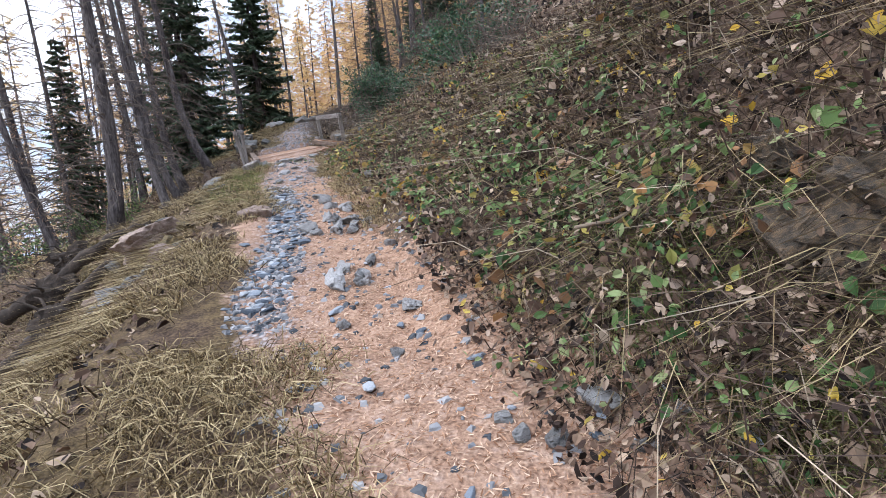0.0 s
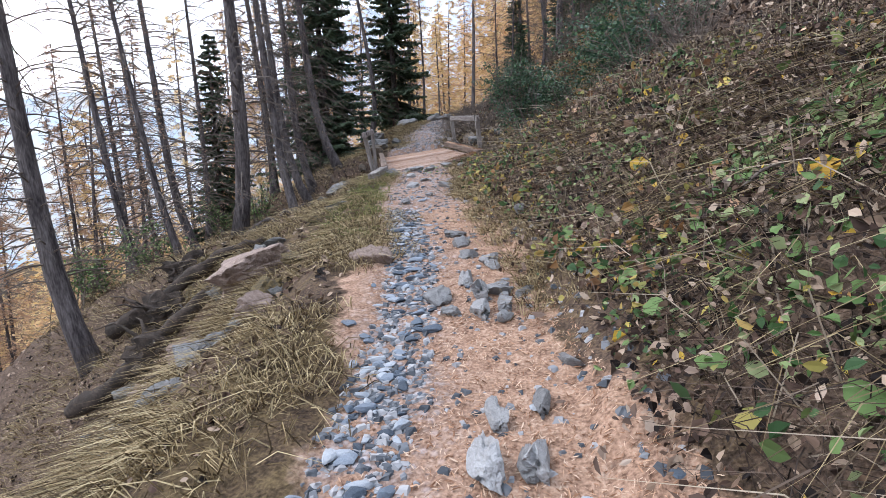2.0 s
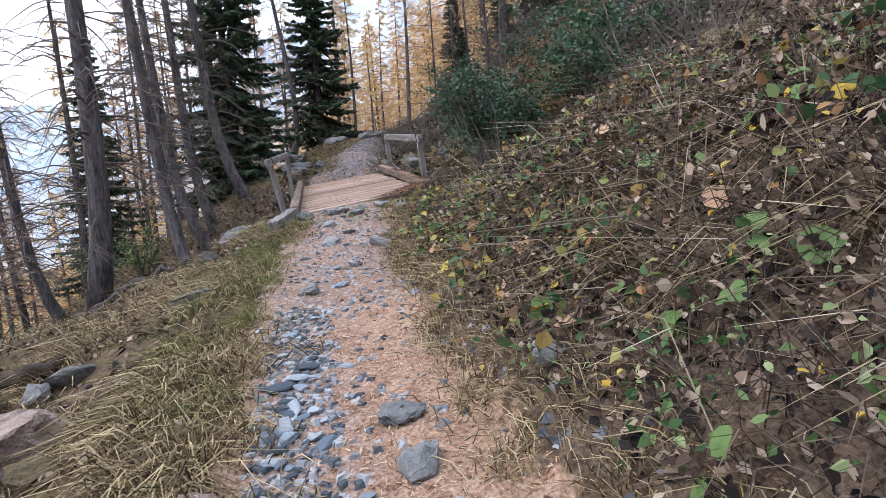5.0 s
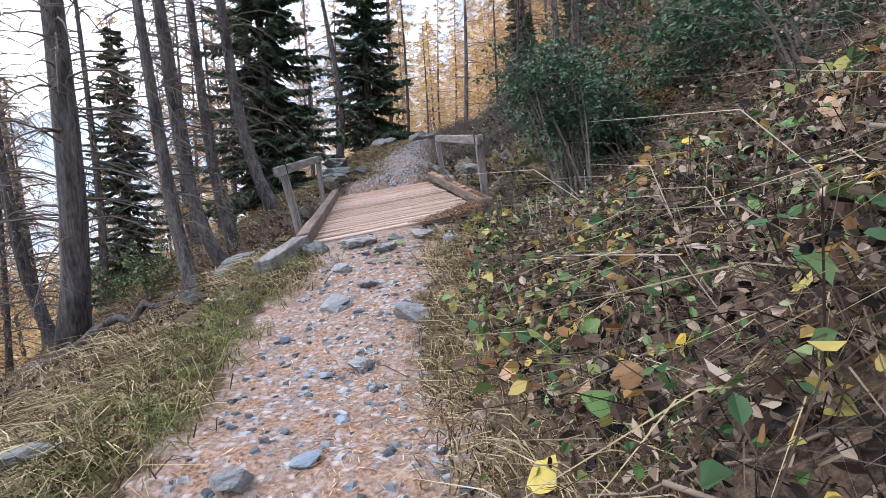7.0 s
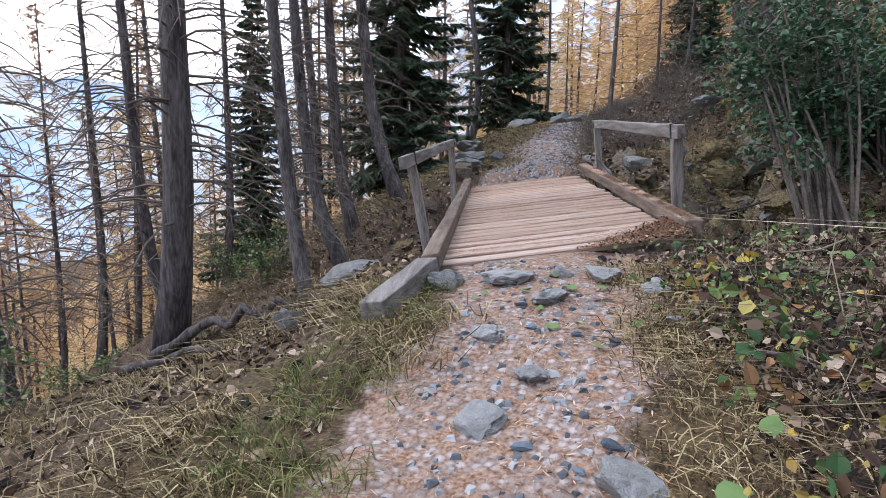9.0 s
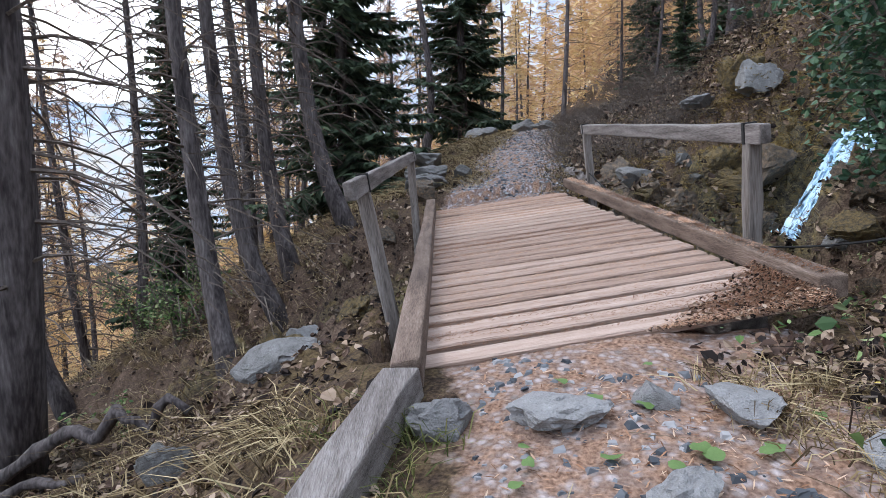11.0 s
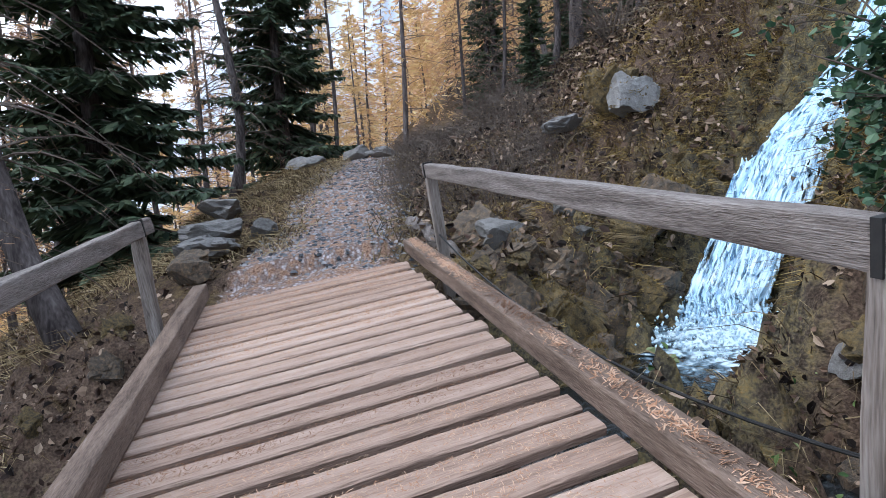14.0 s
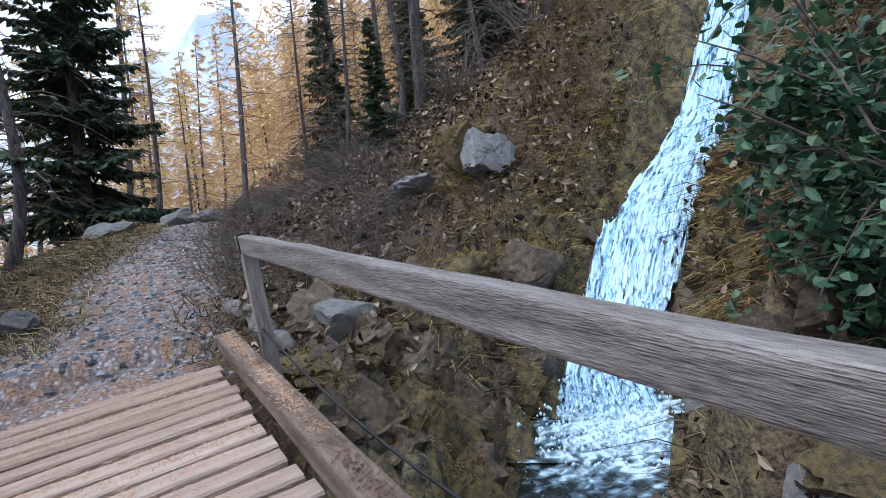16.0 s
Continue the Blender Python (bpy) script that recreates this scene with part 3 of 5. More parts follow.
# rocks walling the pool and the fall
wall_rnd = random.Random(8)
for i in range(110):
    f = wall_rnd.random()
    k = int(f * 6.999) + 1
    p0, p1 = Vector(STREAM[k]), Vector(STREAM[k + 1])
    c = p0.lerp(p1, wall_rnd.random())
    d = (p1 - p0)
    s = Vector((-d.y, d.x, 0)).normalized() * wall_rnd.choice((-1, 1)) * wall_rnd.uniform(0.75, 1.7)
    x, y = c.x + s.x, c.y + s.y
    a, q = x * ALONG.x + y * ALONG.y, x * ACROSS.x + y * ACROSS.y
    if 1.0 < q < 4.2 and 13 < a < 21 or y < 15.8:
        continue
    mossy = wall_rnd.random() < 0.4
    stone((MOSSY if mossy else WET)[i % 5], x, y, wall_rnd.choice((0.1, 0.13, 0.17, 0.22, 0.28)) * wall_rnd.uniform(0.8, 1.2), "boulder with golden moss beside the stream" if mossy else "dark wet boulder beside the stream", "boulder", "boulder", "boulders along the stream", 0.42)
for x, y, s, k in ((-4.0, 20.0, .42, 0), (-3.5, 19.95, .4, 1), (-3.0, 20.4, .45, 2), (-4.3, 20.5, .38, 3), (-3.6, 20.7, .42, 4), (-2.6, 20.6, .4, 1), (-4.5, 20.0, .3, 2), (-3.3, 19.5, .3, 5), (-3.95, 19.5, .34, 3), (-1.7, 18.0, .34, 0), (-2.2, 17.2, .3, 2), (-1.4, 18.8, .34, 4), (-1.9, 17.6, .22, 1), (-1.6, 18.5, .2, 3)):
    stone(WET[k], x, y, s, "rough brown boulder at the pool's side", "boulder", "boulder", "boulders along the stream", 0.4)
for i, (x, y, z, size, m) in enumerate(((-4.35, 19.75, 3.6, .42, 1), (-3.95, 20.05, 3.75, .4, 0), (-3.6, 19.65, 3.2, .5, 1), (-3.2, 19.95, 3.05, .5, 0), (-2.95, 20.35, 3.2, .48, 1), (-3.5, 20.4, 3.7, .45, 0), (-3.9, 19.45, 3.1, .4, 0), (-3.3, 19.3, 2.75, .4, 1), (-4.3, 19.35, 3.35, .32, 0), (-2.75, 20.75, 3.8, .5, 1), (-3.1, 20.95, 4.15, .5, 1),
                                        (-2.3, 21.0, 4.2, .5, 0), (-1.2, 19.2, 3.1, .5, 1), (-0.95, 19.8, 3.7, .5, 0), (-1.5, 18.6, 2.9, .42, 1), (-0.3, 20.5, 4.7, .5, 1), (-1.75, 17.9, 2.8, .36, 0), (-1.3, 18.1, 3.0, .4, 1), (-0.9, 18.7, 3.4, .45, 0))):
    big = stone((MOSSY if m else WET)[i % 5], x, y, size, "large rock cushioned with golden moss by the fall" if m else "large dark rock by the fall", "boulder", "boulder", "boulders along the stream", 0.42, z=z)
    moss_cap(big, 900 if m else 320, i)
stone(ROCKS[1], -4.05, 20.25, 0.36, "pale angular stone on the gully's side", sink=0.2)
for i in range(40):
    x, y = wall_rnd.uniform(-5.3, -2.3), wall_rnd.uniform(4.2, 7.9)
    if trail_u(x, y) > -1.45:
        continue
    k = wall_rnd.random()
    stone((PINK if k < 0.35 else ROCKS if k < 0.75 else SLABS)[i % 3], x, y, wall_rnd.choice((0.09, 0.13, 0.18, 0.24)), "rosy earthy rock on the eroded slope" if k < 0.35 else "grey rock on the eroded slope", "rock", "rock", "rocks of the eroded slope", 0.3)
stone(SLABS[2], -4.73, 6.72, 0.2, "pale stone on the eroded slope", sink=0.15)
# loose stones on the trail
pr = random.Random(11)
placed = 0
while placed < 235:
    y = pr.uniform(2.0, 13.6)
    u = pr.gauss(-0.37, 0.11) if 4.2 < y < 9 and pr.random() < 0.88 else pr.uniform(knots(y, TRAIL_AT, TRAIL_LO), knots(y, TRAIL_AT, TRAIL_HI))
    if (y < 4.2 or y > 9) and pr.random() < (0.72 if y < 9 else 0.84):
        continue
    x = knots(y, TRAIL_Y, TRAIL_X) + u / 0.93
    stone(PEBBLES[placed % 10], x, y, pr.choice((0.035, 0.042, 0.05, 0.062, 0.075)) * pr.uniform(0.8, 1.25), "small blue-grey slate piece on the trail", group="loose stones on the trail", sink=0.2)
    placed += 1
for i, (x, y, size, turn) in enumerate(((-0.16, 4.56, .24, 112), (0.05, 4.62, .2, 104), (-0.2, 4.9, .17, 118), (0.0, 5.05, .15, 100), (0.08, 5.42, .12, 120), (-0.8, 6.66, .2, 98), (-0.62, 6.38, .24, 112), (-0.42, 6.2, .2, 106), (-0.55, 6.05, .22, 115), (-0.3, 6.45, .12, 60), (-0.68, 7.0, .13, 140))):
    stone(BLADES[i % 5], x, y, size, "pale upright schist blade in the trail", "schist", "stone", "schist blades in the trail", sink=0.42, turn=turn)

# ---- water ----
def water_material():
    m = bpy.data.materials.new("white_water")
    m.use_nodes = True
    n, l = m.node_tree.nodes, m.node_tree.links
    b = n["Principled BSDF"]
    b.inputs["Roughness"].default_value = 0.25
    tc, mp, tx = n.new("ShaderNodeTexCoord"), n.new("ShaderNodeMapping"), n.new("ShaderNodeTexNoise")
    mp.inputs["Scale"].default_value = (26, 5.5, 1)
    tx.inputs["Scale"].default_value, tx.inputs["Detail"].default_value, tx.inputs["Distortion"].default_value = 1.0, 6, 0.6
    l.new(tc.outputs["UV"], mp.inputs[0])
    l.new(mp.outputs[0], tx.inputs["Vector"])
    r = n.new("ShaderNodeValToRGB")
    e = r.color_ramp.elements
    e[0].position, e[0].color = 0.34, (0.2, 0.45, 0.74, 1)
    e[1].position, e[1].color = 0.6, (0.6, 0.81, 0.96, 1)
    l.new(tx.outputs[0], r.inputs[0])
    l.new(r.outputs[0], b.inputs["Base Color"])
    o = n.new("ShaderNodeValToRGB")
    o.color_ramp.elements[0].position, o.color_ramp.elements[1].position = 0.45, 0.51
    l.new(tx.outputs[0], o.inputs[0])
    l.new(o.outputs[0], b.inputs["Alpha"])
    bp = n.new("ShaderNodeBump")
    bp.inputs["Strength"].default_value, bp.inputs["Distance"].default_value = 0.6, 0.06
    l.new(tx.outputs[0], bp.inputs["Height"])
    l.new(bp.outputs[0], b.inputs["Normal"])
    return m


FALL = water_material()


def fall_strand(parent, line, widths, lift, seed, name="strand"):
    """A sheet of falling water over the points of line."""
    r = random.Random(seed)
    pts, ws = [], []
    for (p0, p1), (w0, w1) in zip(zip(line, line[1:]), zip(widths, widths[1:])):
        for k in range(16):
            pts.append(Vector(p0).lerp(Vector(p1), k / 16))
            ws.append(w0 + (w1 - w0) * k / 16)
    pts.append(Vector(line[-1]))
    ws.append(widths[-1])
    cols = 24
    verts, faces, uv = [], [], []
    for i, p in enumerate(pts):
        d = pts[min(i + 1, len(pts) - 1)] - pts[max(i - 1, 0)]
        s = Vector((-d.y, d.x, 0)).normalized()
        up = Vector((-d.x, -d.y, 0)).normalized() * -0.4 + Vector((0, 0, 1))
        for k in range(cols + 1):
            t = k / cols * 2 - 1
            h = lift * (1 - t * t) + 0.09 * noise.noise((k * 0.55 + seed * 7, i * 0.13, seed)) + 0.04 * noise.noise((k * 1.7, i * 0.5, seed)) + 0.012 * r.uniform(-1, 1)
            verts.append(p + s * (t * ws[i] * (1 + 0.25 * noise.noise((i * 0.3, seed * 3.3, 1)))) + up * h)
            uv.append((k / cols * ws[i] * 2, i * 0.06))
    for i in range(len(pts) - 1):
        for k in range(cols):
            if (k < 4 or k > cols - 5) and noise.noise((k * 0.6, i * 0.35, seed + 4)) > 0.12:
                continue
            a = i * (cols + 1) + k
            faces.append((a, a + 1, a + cols + 2, a + cols + 1))
    me = bpy.data.meshes.new(name)
    me.from_pydata([tuple(v) for v in verts], [], faces)
    me.materials.append(FALL)
    lay = me.uv_layers.new(name="UVMap")
    for lp in me.loops:
        lay.data[lp.index].uv = uv[lp.vertex_index]
    me.polygons.foreach_set("use_smooth", [True] * len(me.polygons))
    return part(name, me, None, parent)


fall = empty("waterfall", Matrix.Identity(4), "white waterfall tumbling down a mossy rock face", "waterfall")
FALL_LINE = [Vector((x, y, z + 0.12)) for x, y, z in STREAM[:6]] + [Vector((-2.05, 19.75, 2.7))]
FALL_HALF = [0.26, 0.28, 0.28, 0.32, 0.52, 0.38, 0.5]  # half widths along the line
fall_strand(fall, FALL_LINE[:3], (0.26, 0.28, 0.28), 0.12, 1)
fall_strand(fall, FALL_LINE[2:], [0.8 * w for w in FALL_HALF[2:]], 0.14, 2)
fr = random.Random(51)
for i in range(30):
    start, end = (2, 6) if i < 14 else (3, 6) if i < 22 else (4, 6)
    shift, half = fr.uniform(-0.9, 0.9), fr.uniform(0.05, 0.13)
    pts, ws = [], []
    for k in range(start, end + 1):
        d = FALL_LINE[min(k + 1, 6)] - FALL_LINE[max(k - 1, 0)]
        side = Vector((-d.y, d.x, 0)).normalized()
        shift += fr.uniform(-0.12, 0.12)
        pts.append(FALL_LINE[k] + side * shift * FALL_HALF[k] + Vector((0, 0, fr.uniform(0.02, 0.12))) - side.cross(Vector((0, 0, 1))) * fr.uniform(-0.05, 0.1))
        ws.append(half * fr.uniform(0.6, 1.3))
    fall_strand(fall, pts, ws, 0.05, 10 + i)
foam = Shape()
for i in range(1500):
    f = fr.random()
    if i < 800:
        c = Vector((-2.1 + fr.gauss(0, 0.34), 19.62 + fr.gauss(0, 0.3), 2.86 + abs(fr.gauss(0, 0.06)) + 0.25 * f ** 4))
    else:
        k = fr.choice((2, 3, 4, 4, 5, 5))
        d = FALL_LINE[k + 1] - FALL_LINE[k]
        side = Vector((-d.y, d.x, 0)).normalized()
        c = FALL_LINE[k].lerp(FALL_LINE[k + 1], f) + side * fr.uniform(-1.05, 1.05) * (FALL_HALF[k] * (1 - f) + FALL_HALF[k + 1] * f) + Vector((0, 0, fr.uniform(0.05, 0.22)))
    r_ = fr.choice((0.006, 0.009, 0.013, 0.018))
    n_ = len(foam.v)
    foam.v += [c + Vector(v) * r_ * fr.uniform(0.7, 1.4) for v in ((1, 0, 0), (-1, 0, 0), (0, 1, 0), (0, -1, 0), (0, 0, 1.3), (0, 0, -1.3))]
    foam.f += [tuple(n_ + j for j in t) for t in ((0, 2, 4), (2, 1, 4), (1, 3, 4), (3, 0, 4), (2, 0, 5), (1, 2, 5), (3, 1, 5), (0, 3, 5))]
SPRAY = mat("white_spray", [(0.5, 0.72, 0.9), (0.75, 0.88, 0.96)], 8, 0.3, 0)
tagged(part("spray", foam, SPRAY, fall, "white drops of spray", True), kind="stuff")


def pool_material():
    m = bpy.data.materials.new("stream_water")
    m.use_nodes = True
    n, l = m.node_tree.nodes, m.node_tree.links
    b = n["Principled BSDF"]
    b.inputs["Roughness"].default_value = 0.08
    geo, tx, far, add = n.new("ShaderNodeNewGeometry"), n.new("ShaderNodeTexNoise"), n.new("ShaderNodeVectorMath"), n.new("ShaderNodeMath")
    tx.inputs["Scale"].default_value, tx.inputs["Detail"].default_value, tx.inputs["Distortion"].default_value = 9, 8, 0.4
    l.new(geo.outputs["Position"], tx.inputs["Vector"])
    far.operation = "DISTANCE"
    far.inputs[1].default_value = (-2.0, 19.7, 2.85)
    l.new(geo.outputs["Position"], far.inputs[0])
    add.operation = "MULTIPLY_ADD"
    add.inputs[1].default_value = 0.36
    l.new(far.outputs["Value"], add.inputs[0])
    l.new(tx.outputs[0], add.inputs[2])
    r = n.new("ShaderNodeValToRGB")
    e = r.color_ramp.elements
    e[0].position, e[0].color = 0.62, (0.7, 0.85, 0.95, 1)
    e[1].position, e[1].color = 0.86, (0.012, 0.015, 0.017, 1)
    x = e.new(0.74)
    x.color = (0.16, 0.24, 0.3, 1)
    l.new(add.outputs[0], r.inputs[0])
    l.new(r.outputs[0], b.inputs["Base Color"])
    bp = n.new("ShaderNodeBump")
    bp.inputs["Strength"].default_value, bp.inputs["Distance"].default_value = 0.5, 0.08
    l.new(tx.outputs[0], bp.inputs["Height"])
    l.new(bp.outputs[0], b.inputs["Normal"])
    return m


pool = Shape()
line = [Vector(p) for p in STREAM[5:]]
rows = 0
for (p0, p1) in zip(line, line[1:]):
    for k in range(12):
        c = p0.lerp(p1, k / 12)
        d = p1 - p0
        s = Vector((-d.y, d.x, 0)).normalized()
        for j in range(9):
            t = j / 4 - 1
            w = 1.7 if c.z > 2.5 else 0.9
            pool.v.append(c + s * t * w + Vector((0, 0, 0.1 + 0.02 * noise.noise((c.x * 3 + t * 4, c.y * 3, 2)))))
        rows += 1
for i in range(rows - 1):
    for j in range(8):
        a = i * 9 + j
        pool.f.append((a, a + 1, a + 10, a + 9))
tagged(new("water", pool.mesh("water", pool_material(), True)), "dark stream water with white foam under the fall", "water", kind="structure")

# ---- trees ----
def curve(base, tip, sag=0.0, n=5, bow=(0, 0, 0)):
    base, tip = Vector(base), Vector(tip)
    return [base.lerp(tip, k / n) + Vector((0, 0, -sag * math.sin(math.pi * k / n))) + Vector(bow) * math.sin(math.pi * k / n) for k in range(n + 1)]


def larch_meshes(seed, h, r, first, branches, gold, length=1.6, butt=0.3, leaf=GOLD, tuft=0.1, sub=5, fine=True):
    """Trunk with a swept foot, drooping bare limbs, and sparse needles."""
    q = random.Random(seed)
    trunk, limbs, crown = Shape(), Shape(), Shape()
    axis_pts = []
    for k in range(15):
        f = k / 14
        bend = butt * (1 - math.exp(-f * h / 1.2)) - butt
        axis_pts.append(Vector((-bend * -1 + 0.05 * math.sin(f * 5 + seed), 0.05 * math.sin(f * 4 + seed * 2), f * h - (0.4 if k == 0 else 0))))
    radii = [r * (1.0 - 0.86 * k / 14) * (1.35 if k == 0 else 1) for k in range(15)]
    trunk.tube(axis_pts, radii, 10)

    def at(z):
        f = max(0, min(13.99, z / h * 14))
        i = int(f)
        return axis_pts[i].lerp(axis_pts[i + 1], f - i)

    for b in range(branches):
        f = first + (1 - first) * (b + q.random()) / branches
        p = at(f * h)
        w = q.uniform(0, 2 * math.pi)
        reach = length * (1.15 - 0.95 * max(0, (f - 0.3) / 0.7)) * q.uniform(0.45, 1.1)
        out = Vector((math.cos(w), math.sin(w), 0))
        tip = p + out * reach + Vector((0, 0, q.uniform(-0.75, 0.0) * reach if fine else q.uniform(-0.35, 0.12) * reach))
        pts = curve(p, tip, (-0.16 if fine else -0.05) * reach, 4)
        limbs.tube(pts, [0.02, 0.016, 0.012, 0.008, 0.004], 4, False)
        for s in range(sub):
            g = q.uniform(0.25, 0.98)
            c = pts[0].lerp(pts[-1], g)
            side = out.cross(Vector((0, 0, 1))) * q.choice((-1, 1))
            e = c + (side * q.uniform(0.4, 1) + out * q.uniform(0.1, 0.8)) * 0.3 * reach * q.uniform(0.4, 1) + Vector((0, 0, -0.22 * reach * q.random()))
            if fine:
                limbs.tube([c, c.lerp(e, 0.5) + Vector((0, 0, 0.02)), e], [0.007, 0.005, 0.002], 3, False)
            for _ in range(int(gold * q.uniform(0.5, 1.5))):
                z = c.lerp(e, q.random())
                d1 = Vector((q.gauss(0, 1), q.gauss(0, 1), q.gauss(-0.3, 0.7))).normalized()
                d2 = d1.cross(Vector((q.gauss(0, 1), q.gauss(0, 1), q.gauss(0, 1)))).normalized()
                crown.leaf(z, d1, d2, tuft * q.uniform(0.7, 1.8), tuft * q.uniform(0.12, 0.32))
    out = [("trunk", trunk.mesh("trunk", BARK, True)), ("branchwork", limbs.mesh("branchwork", TWIG))]
    if crown.v:
        out.append(("crown", crown.mesh("crown", leaf)))
    return out


def spruce_meshes(seed, h, width, rows=34, dense=1.0):
    """Dark spruce: whorls of hanging boughs of many needle sprays."""
    q = random.Random(seed)
    trunk, limbs, crown = Shape(), Shape(), Shape()
    trunk.tube([(0.04 * math.sin(k), 0, h * k / 8 - (0.4 if k == 0 else 0)) for k in range(9)], [0.02 * h * (1 - 0.92 * k / 8) for k in range(9)], 8)
    for b in range(rows):
        f = 0.05 + 0.94 * b / rows
        for s in range(q.choice((4, 5, 6))):
            w = q.uniform(0, 2 * math.pi)
            reach = width * (1 - f) ** 0.8 * q.uniform(0.55, 1.1) + 0.12
            o = Vector((math.cos(w), math.sin(w), 0))
            p = Vector((0, 0, f * h))
            tip = p + o * reach + Vector((0, 0, -0.3 * reach + 0.35 * f * reach))
            pts = curve(p, tip, 0.08 * reach, 4)
            limbs.tube(pts, [0.022, 0.017, 0.012, 0.008, 0.004], 3, False)
            side = o.cross(Vector((0, 0, 1)))
            n = int((12 + 34 * reach) * dense)
            for k in range(n):
                g = 0.12 + 0.88 * (k + q.random()) / n
                i = min(3, int(g * 4))
                c = pts[i].lerp(pts[i + 1], g * 4 - i)
                sg = q.choice((-1, 1))
                d1 = (side * sg * q.uniform(0.5, 1.1) + o * q.uniform(0.2, 0.9) + Vector((0, 0, -q.uniform(0.15, 0.9)))).normalized()
                d2 = d1.cross(Vector((q.gauss(0, 0.4), q.gauss(0, 0.4), 1))).normalized()
                crown.leaf(c, d1, d2, (0.16 + 0.22 * reach * (1.05 - g)) * q.uniform(0.6, 1.3), q.uniform(0.07, 0.15))
    return [("trunk", trunk.mesh("trunk", BARK, True)), ("branchwork", limbs.mesh("branchwork", TWIG)), ("crown", crown.mesh("crown", NEEDLE))]


def tree(name, meshes, x, y, turn=0, scale=1.0, tilt=(0, 0), label="", category="tree", group="", z=None):
    base = on_ground(x, y) if z is None else z
    t = empty(name, pose(x, y, base - 0.05, tilt[0], tilt[1], 0) @ pose(0, 0, 0, 0, 0, turn) @ Matrix.Scale(scale, 4), label, category, group)
    for n, me in meshes:
        p = part(n, me, None, t)
        if n != "trunk":
            tagged(p, kind="stuff")
    return t


BARE = [larch_meshes(1, 15, 0.2, 0.12, 150, 0, 1.7, 0.5, sub=7), larch_meshes(2, 14, 0.14, 0.1, 150, 2.2, 1.9, 0.9, RUST, 0.06, 7), larch_meshes(3, 15, 0.15, 0.14, 110, 0.5, 1.5, 1.1, RUST, 0.05), larch_meshes(4, 12, 0.1, 0.06, 120, 5, 1.7, 0.4, RUST, 0.07)]
G_BARE = "bare-limbed larches on the slope"
for x, y, k, turn, s, tilt, lab in (
        (-8.4, 14.0, 0, 0, 1.0, (0, -1), "tall larch with thick furrowed grey trunk and dead limbs"), (-12.6, 16.2, 1, 200, 1.0, (0, -6), "thin leaning larch with drooping bare limbs"),
        (-8.9, 16.5, 2, 150, 0.95, (0, -5), "larch with swept foot and bare dead limbs"), (-9.4, 17.3, 2, 190, 0.9, (0, -4), "larch with swept foot and bare dead limbs"),
        (-9.7, 18.4, 1, 160, 0.95, (0, -3), "larch with swept foot and bare dead limbs"), (-9.4, 19.2, 2, 170, 1.0, (0, -4), "larch with swept foot and bare dead limbs"),
        (-8.0, 8.9, 0, 210, 0.85, (0, -9), "leaning larch on the steep slope below the trail"), (-15.2, 17.0, 3, 30, 1.1, (0, -7), "thin larch with drooping bare limbs"),
        (-14.4, 20.0, 3, 80, 1.15, (0, -5), "thin larch with drooping bare limbs"), (-12.4, 21.0, 1, 120, 1.0, (2, -4), "thin larch with drooping bare limbs"),
        (-17.5, 20.0, 3, 300, 1.2, (0, -5), "thin larch with drooping bare limbs"), (-8.6, 11.6, 3, 190, 0.8, (0, -10), "thin leaning larch on the slope"), (-11.4, 13.2, 3, 190, 1.1, (0, -9), "thin leaning larch on the slope"),
        (-11.9, 23.4, 0, 60, 0.8, (0, -3), "grey-barked larch beside a spruce"), (-10.6, 27.4, 1, 40, 0.9, (0, -8), "leaning rusty larch above the trail's crest"),
        (-2.4, 29.5, 0, 90, 0.9, (2, 2), "larch trunk on the wooded slope"), (-4.5, 33, 3, 10, 1.1, (0, -3), "thin larch on the wooded slope"), (1.2, 17.8, 3, 10, 0.6, (0, 0), "thin bare sapling on the bank")):
    tree("larch", BARE[k], x, y, turn, s, tilt, lab, "larch", G_BARE)
SPRUCE = [spruce_meshes(5, 11, 2.7, 50, 1.3), spruce_meshes(6, 10, 2.4, 48, 1.3), spruce_meshes(7, 9, 1.7, 40, 1.2)]
for x, y, k, s, lab in ((-10.9, 22.4, 0, 0.95, "dense dark green spruce beside the trail"), (-10.6, 29.0, 1, 0.95, "dark green spruce on the trail's crest"), (-15.2, 21.2, 2, 0.92, "narrow dark spruce below the trail"),
                        (1.5, 26, 1, 0.9, "dark spruce on the steep slope"), (-1.2, 27.5, 2, 0.6, "small dark spruce on the steep slope"), (4.5, 21, 0, 0.9, "dark spruce above the bank")):
    tree("spruce", SPRUCE[k], x, y, k * 77, s, (0, 0), lab, "spruce", "spruces")
GOLDEN = [larch_meshes(30, 15, 0.14, 0.12, 80, 16, 2.0, 0.2, GOLD, 0.15, 4, False), larch_meshes(31, 13, 0.12, 0.1, 76, 16, 1.8, 0.3, GOLD, 0.15, 4, False), larch_meshes(32, 14, 0.12, 0.2, 76, 13, 1.7, 0.2, RUST, 0.14, 4, False)]
gr = random.Random(21)
for i in range(130):
    for _ in range(40):
        if i < 78:
            x, y = gr.uniform(-42, 22), gr.uniform(32, 85)
        else:
            x, y = gr.uniform(-60, -17), gr.uniform(4, 70)
        if not (abs(x + 8) < 2.5 and y < 40):
            break
    tree("golden_larch", GOLDEN[gr.choice((0, 0, 1, 1, 2))], x, y, gr.uniform(0, 360), gr.uniform(0.75, 1.25), (gr.uniform(-3, 3), gr.uniform(-3, 3)), "golden autumn larch in the hillside forest", "larch", "golden larches of the hillside")

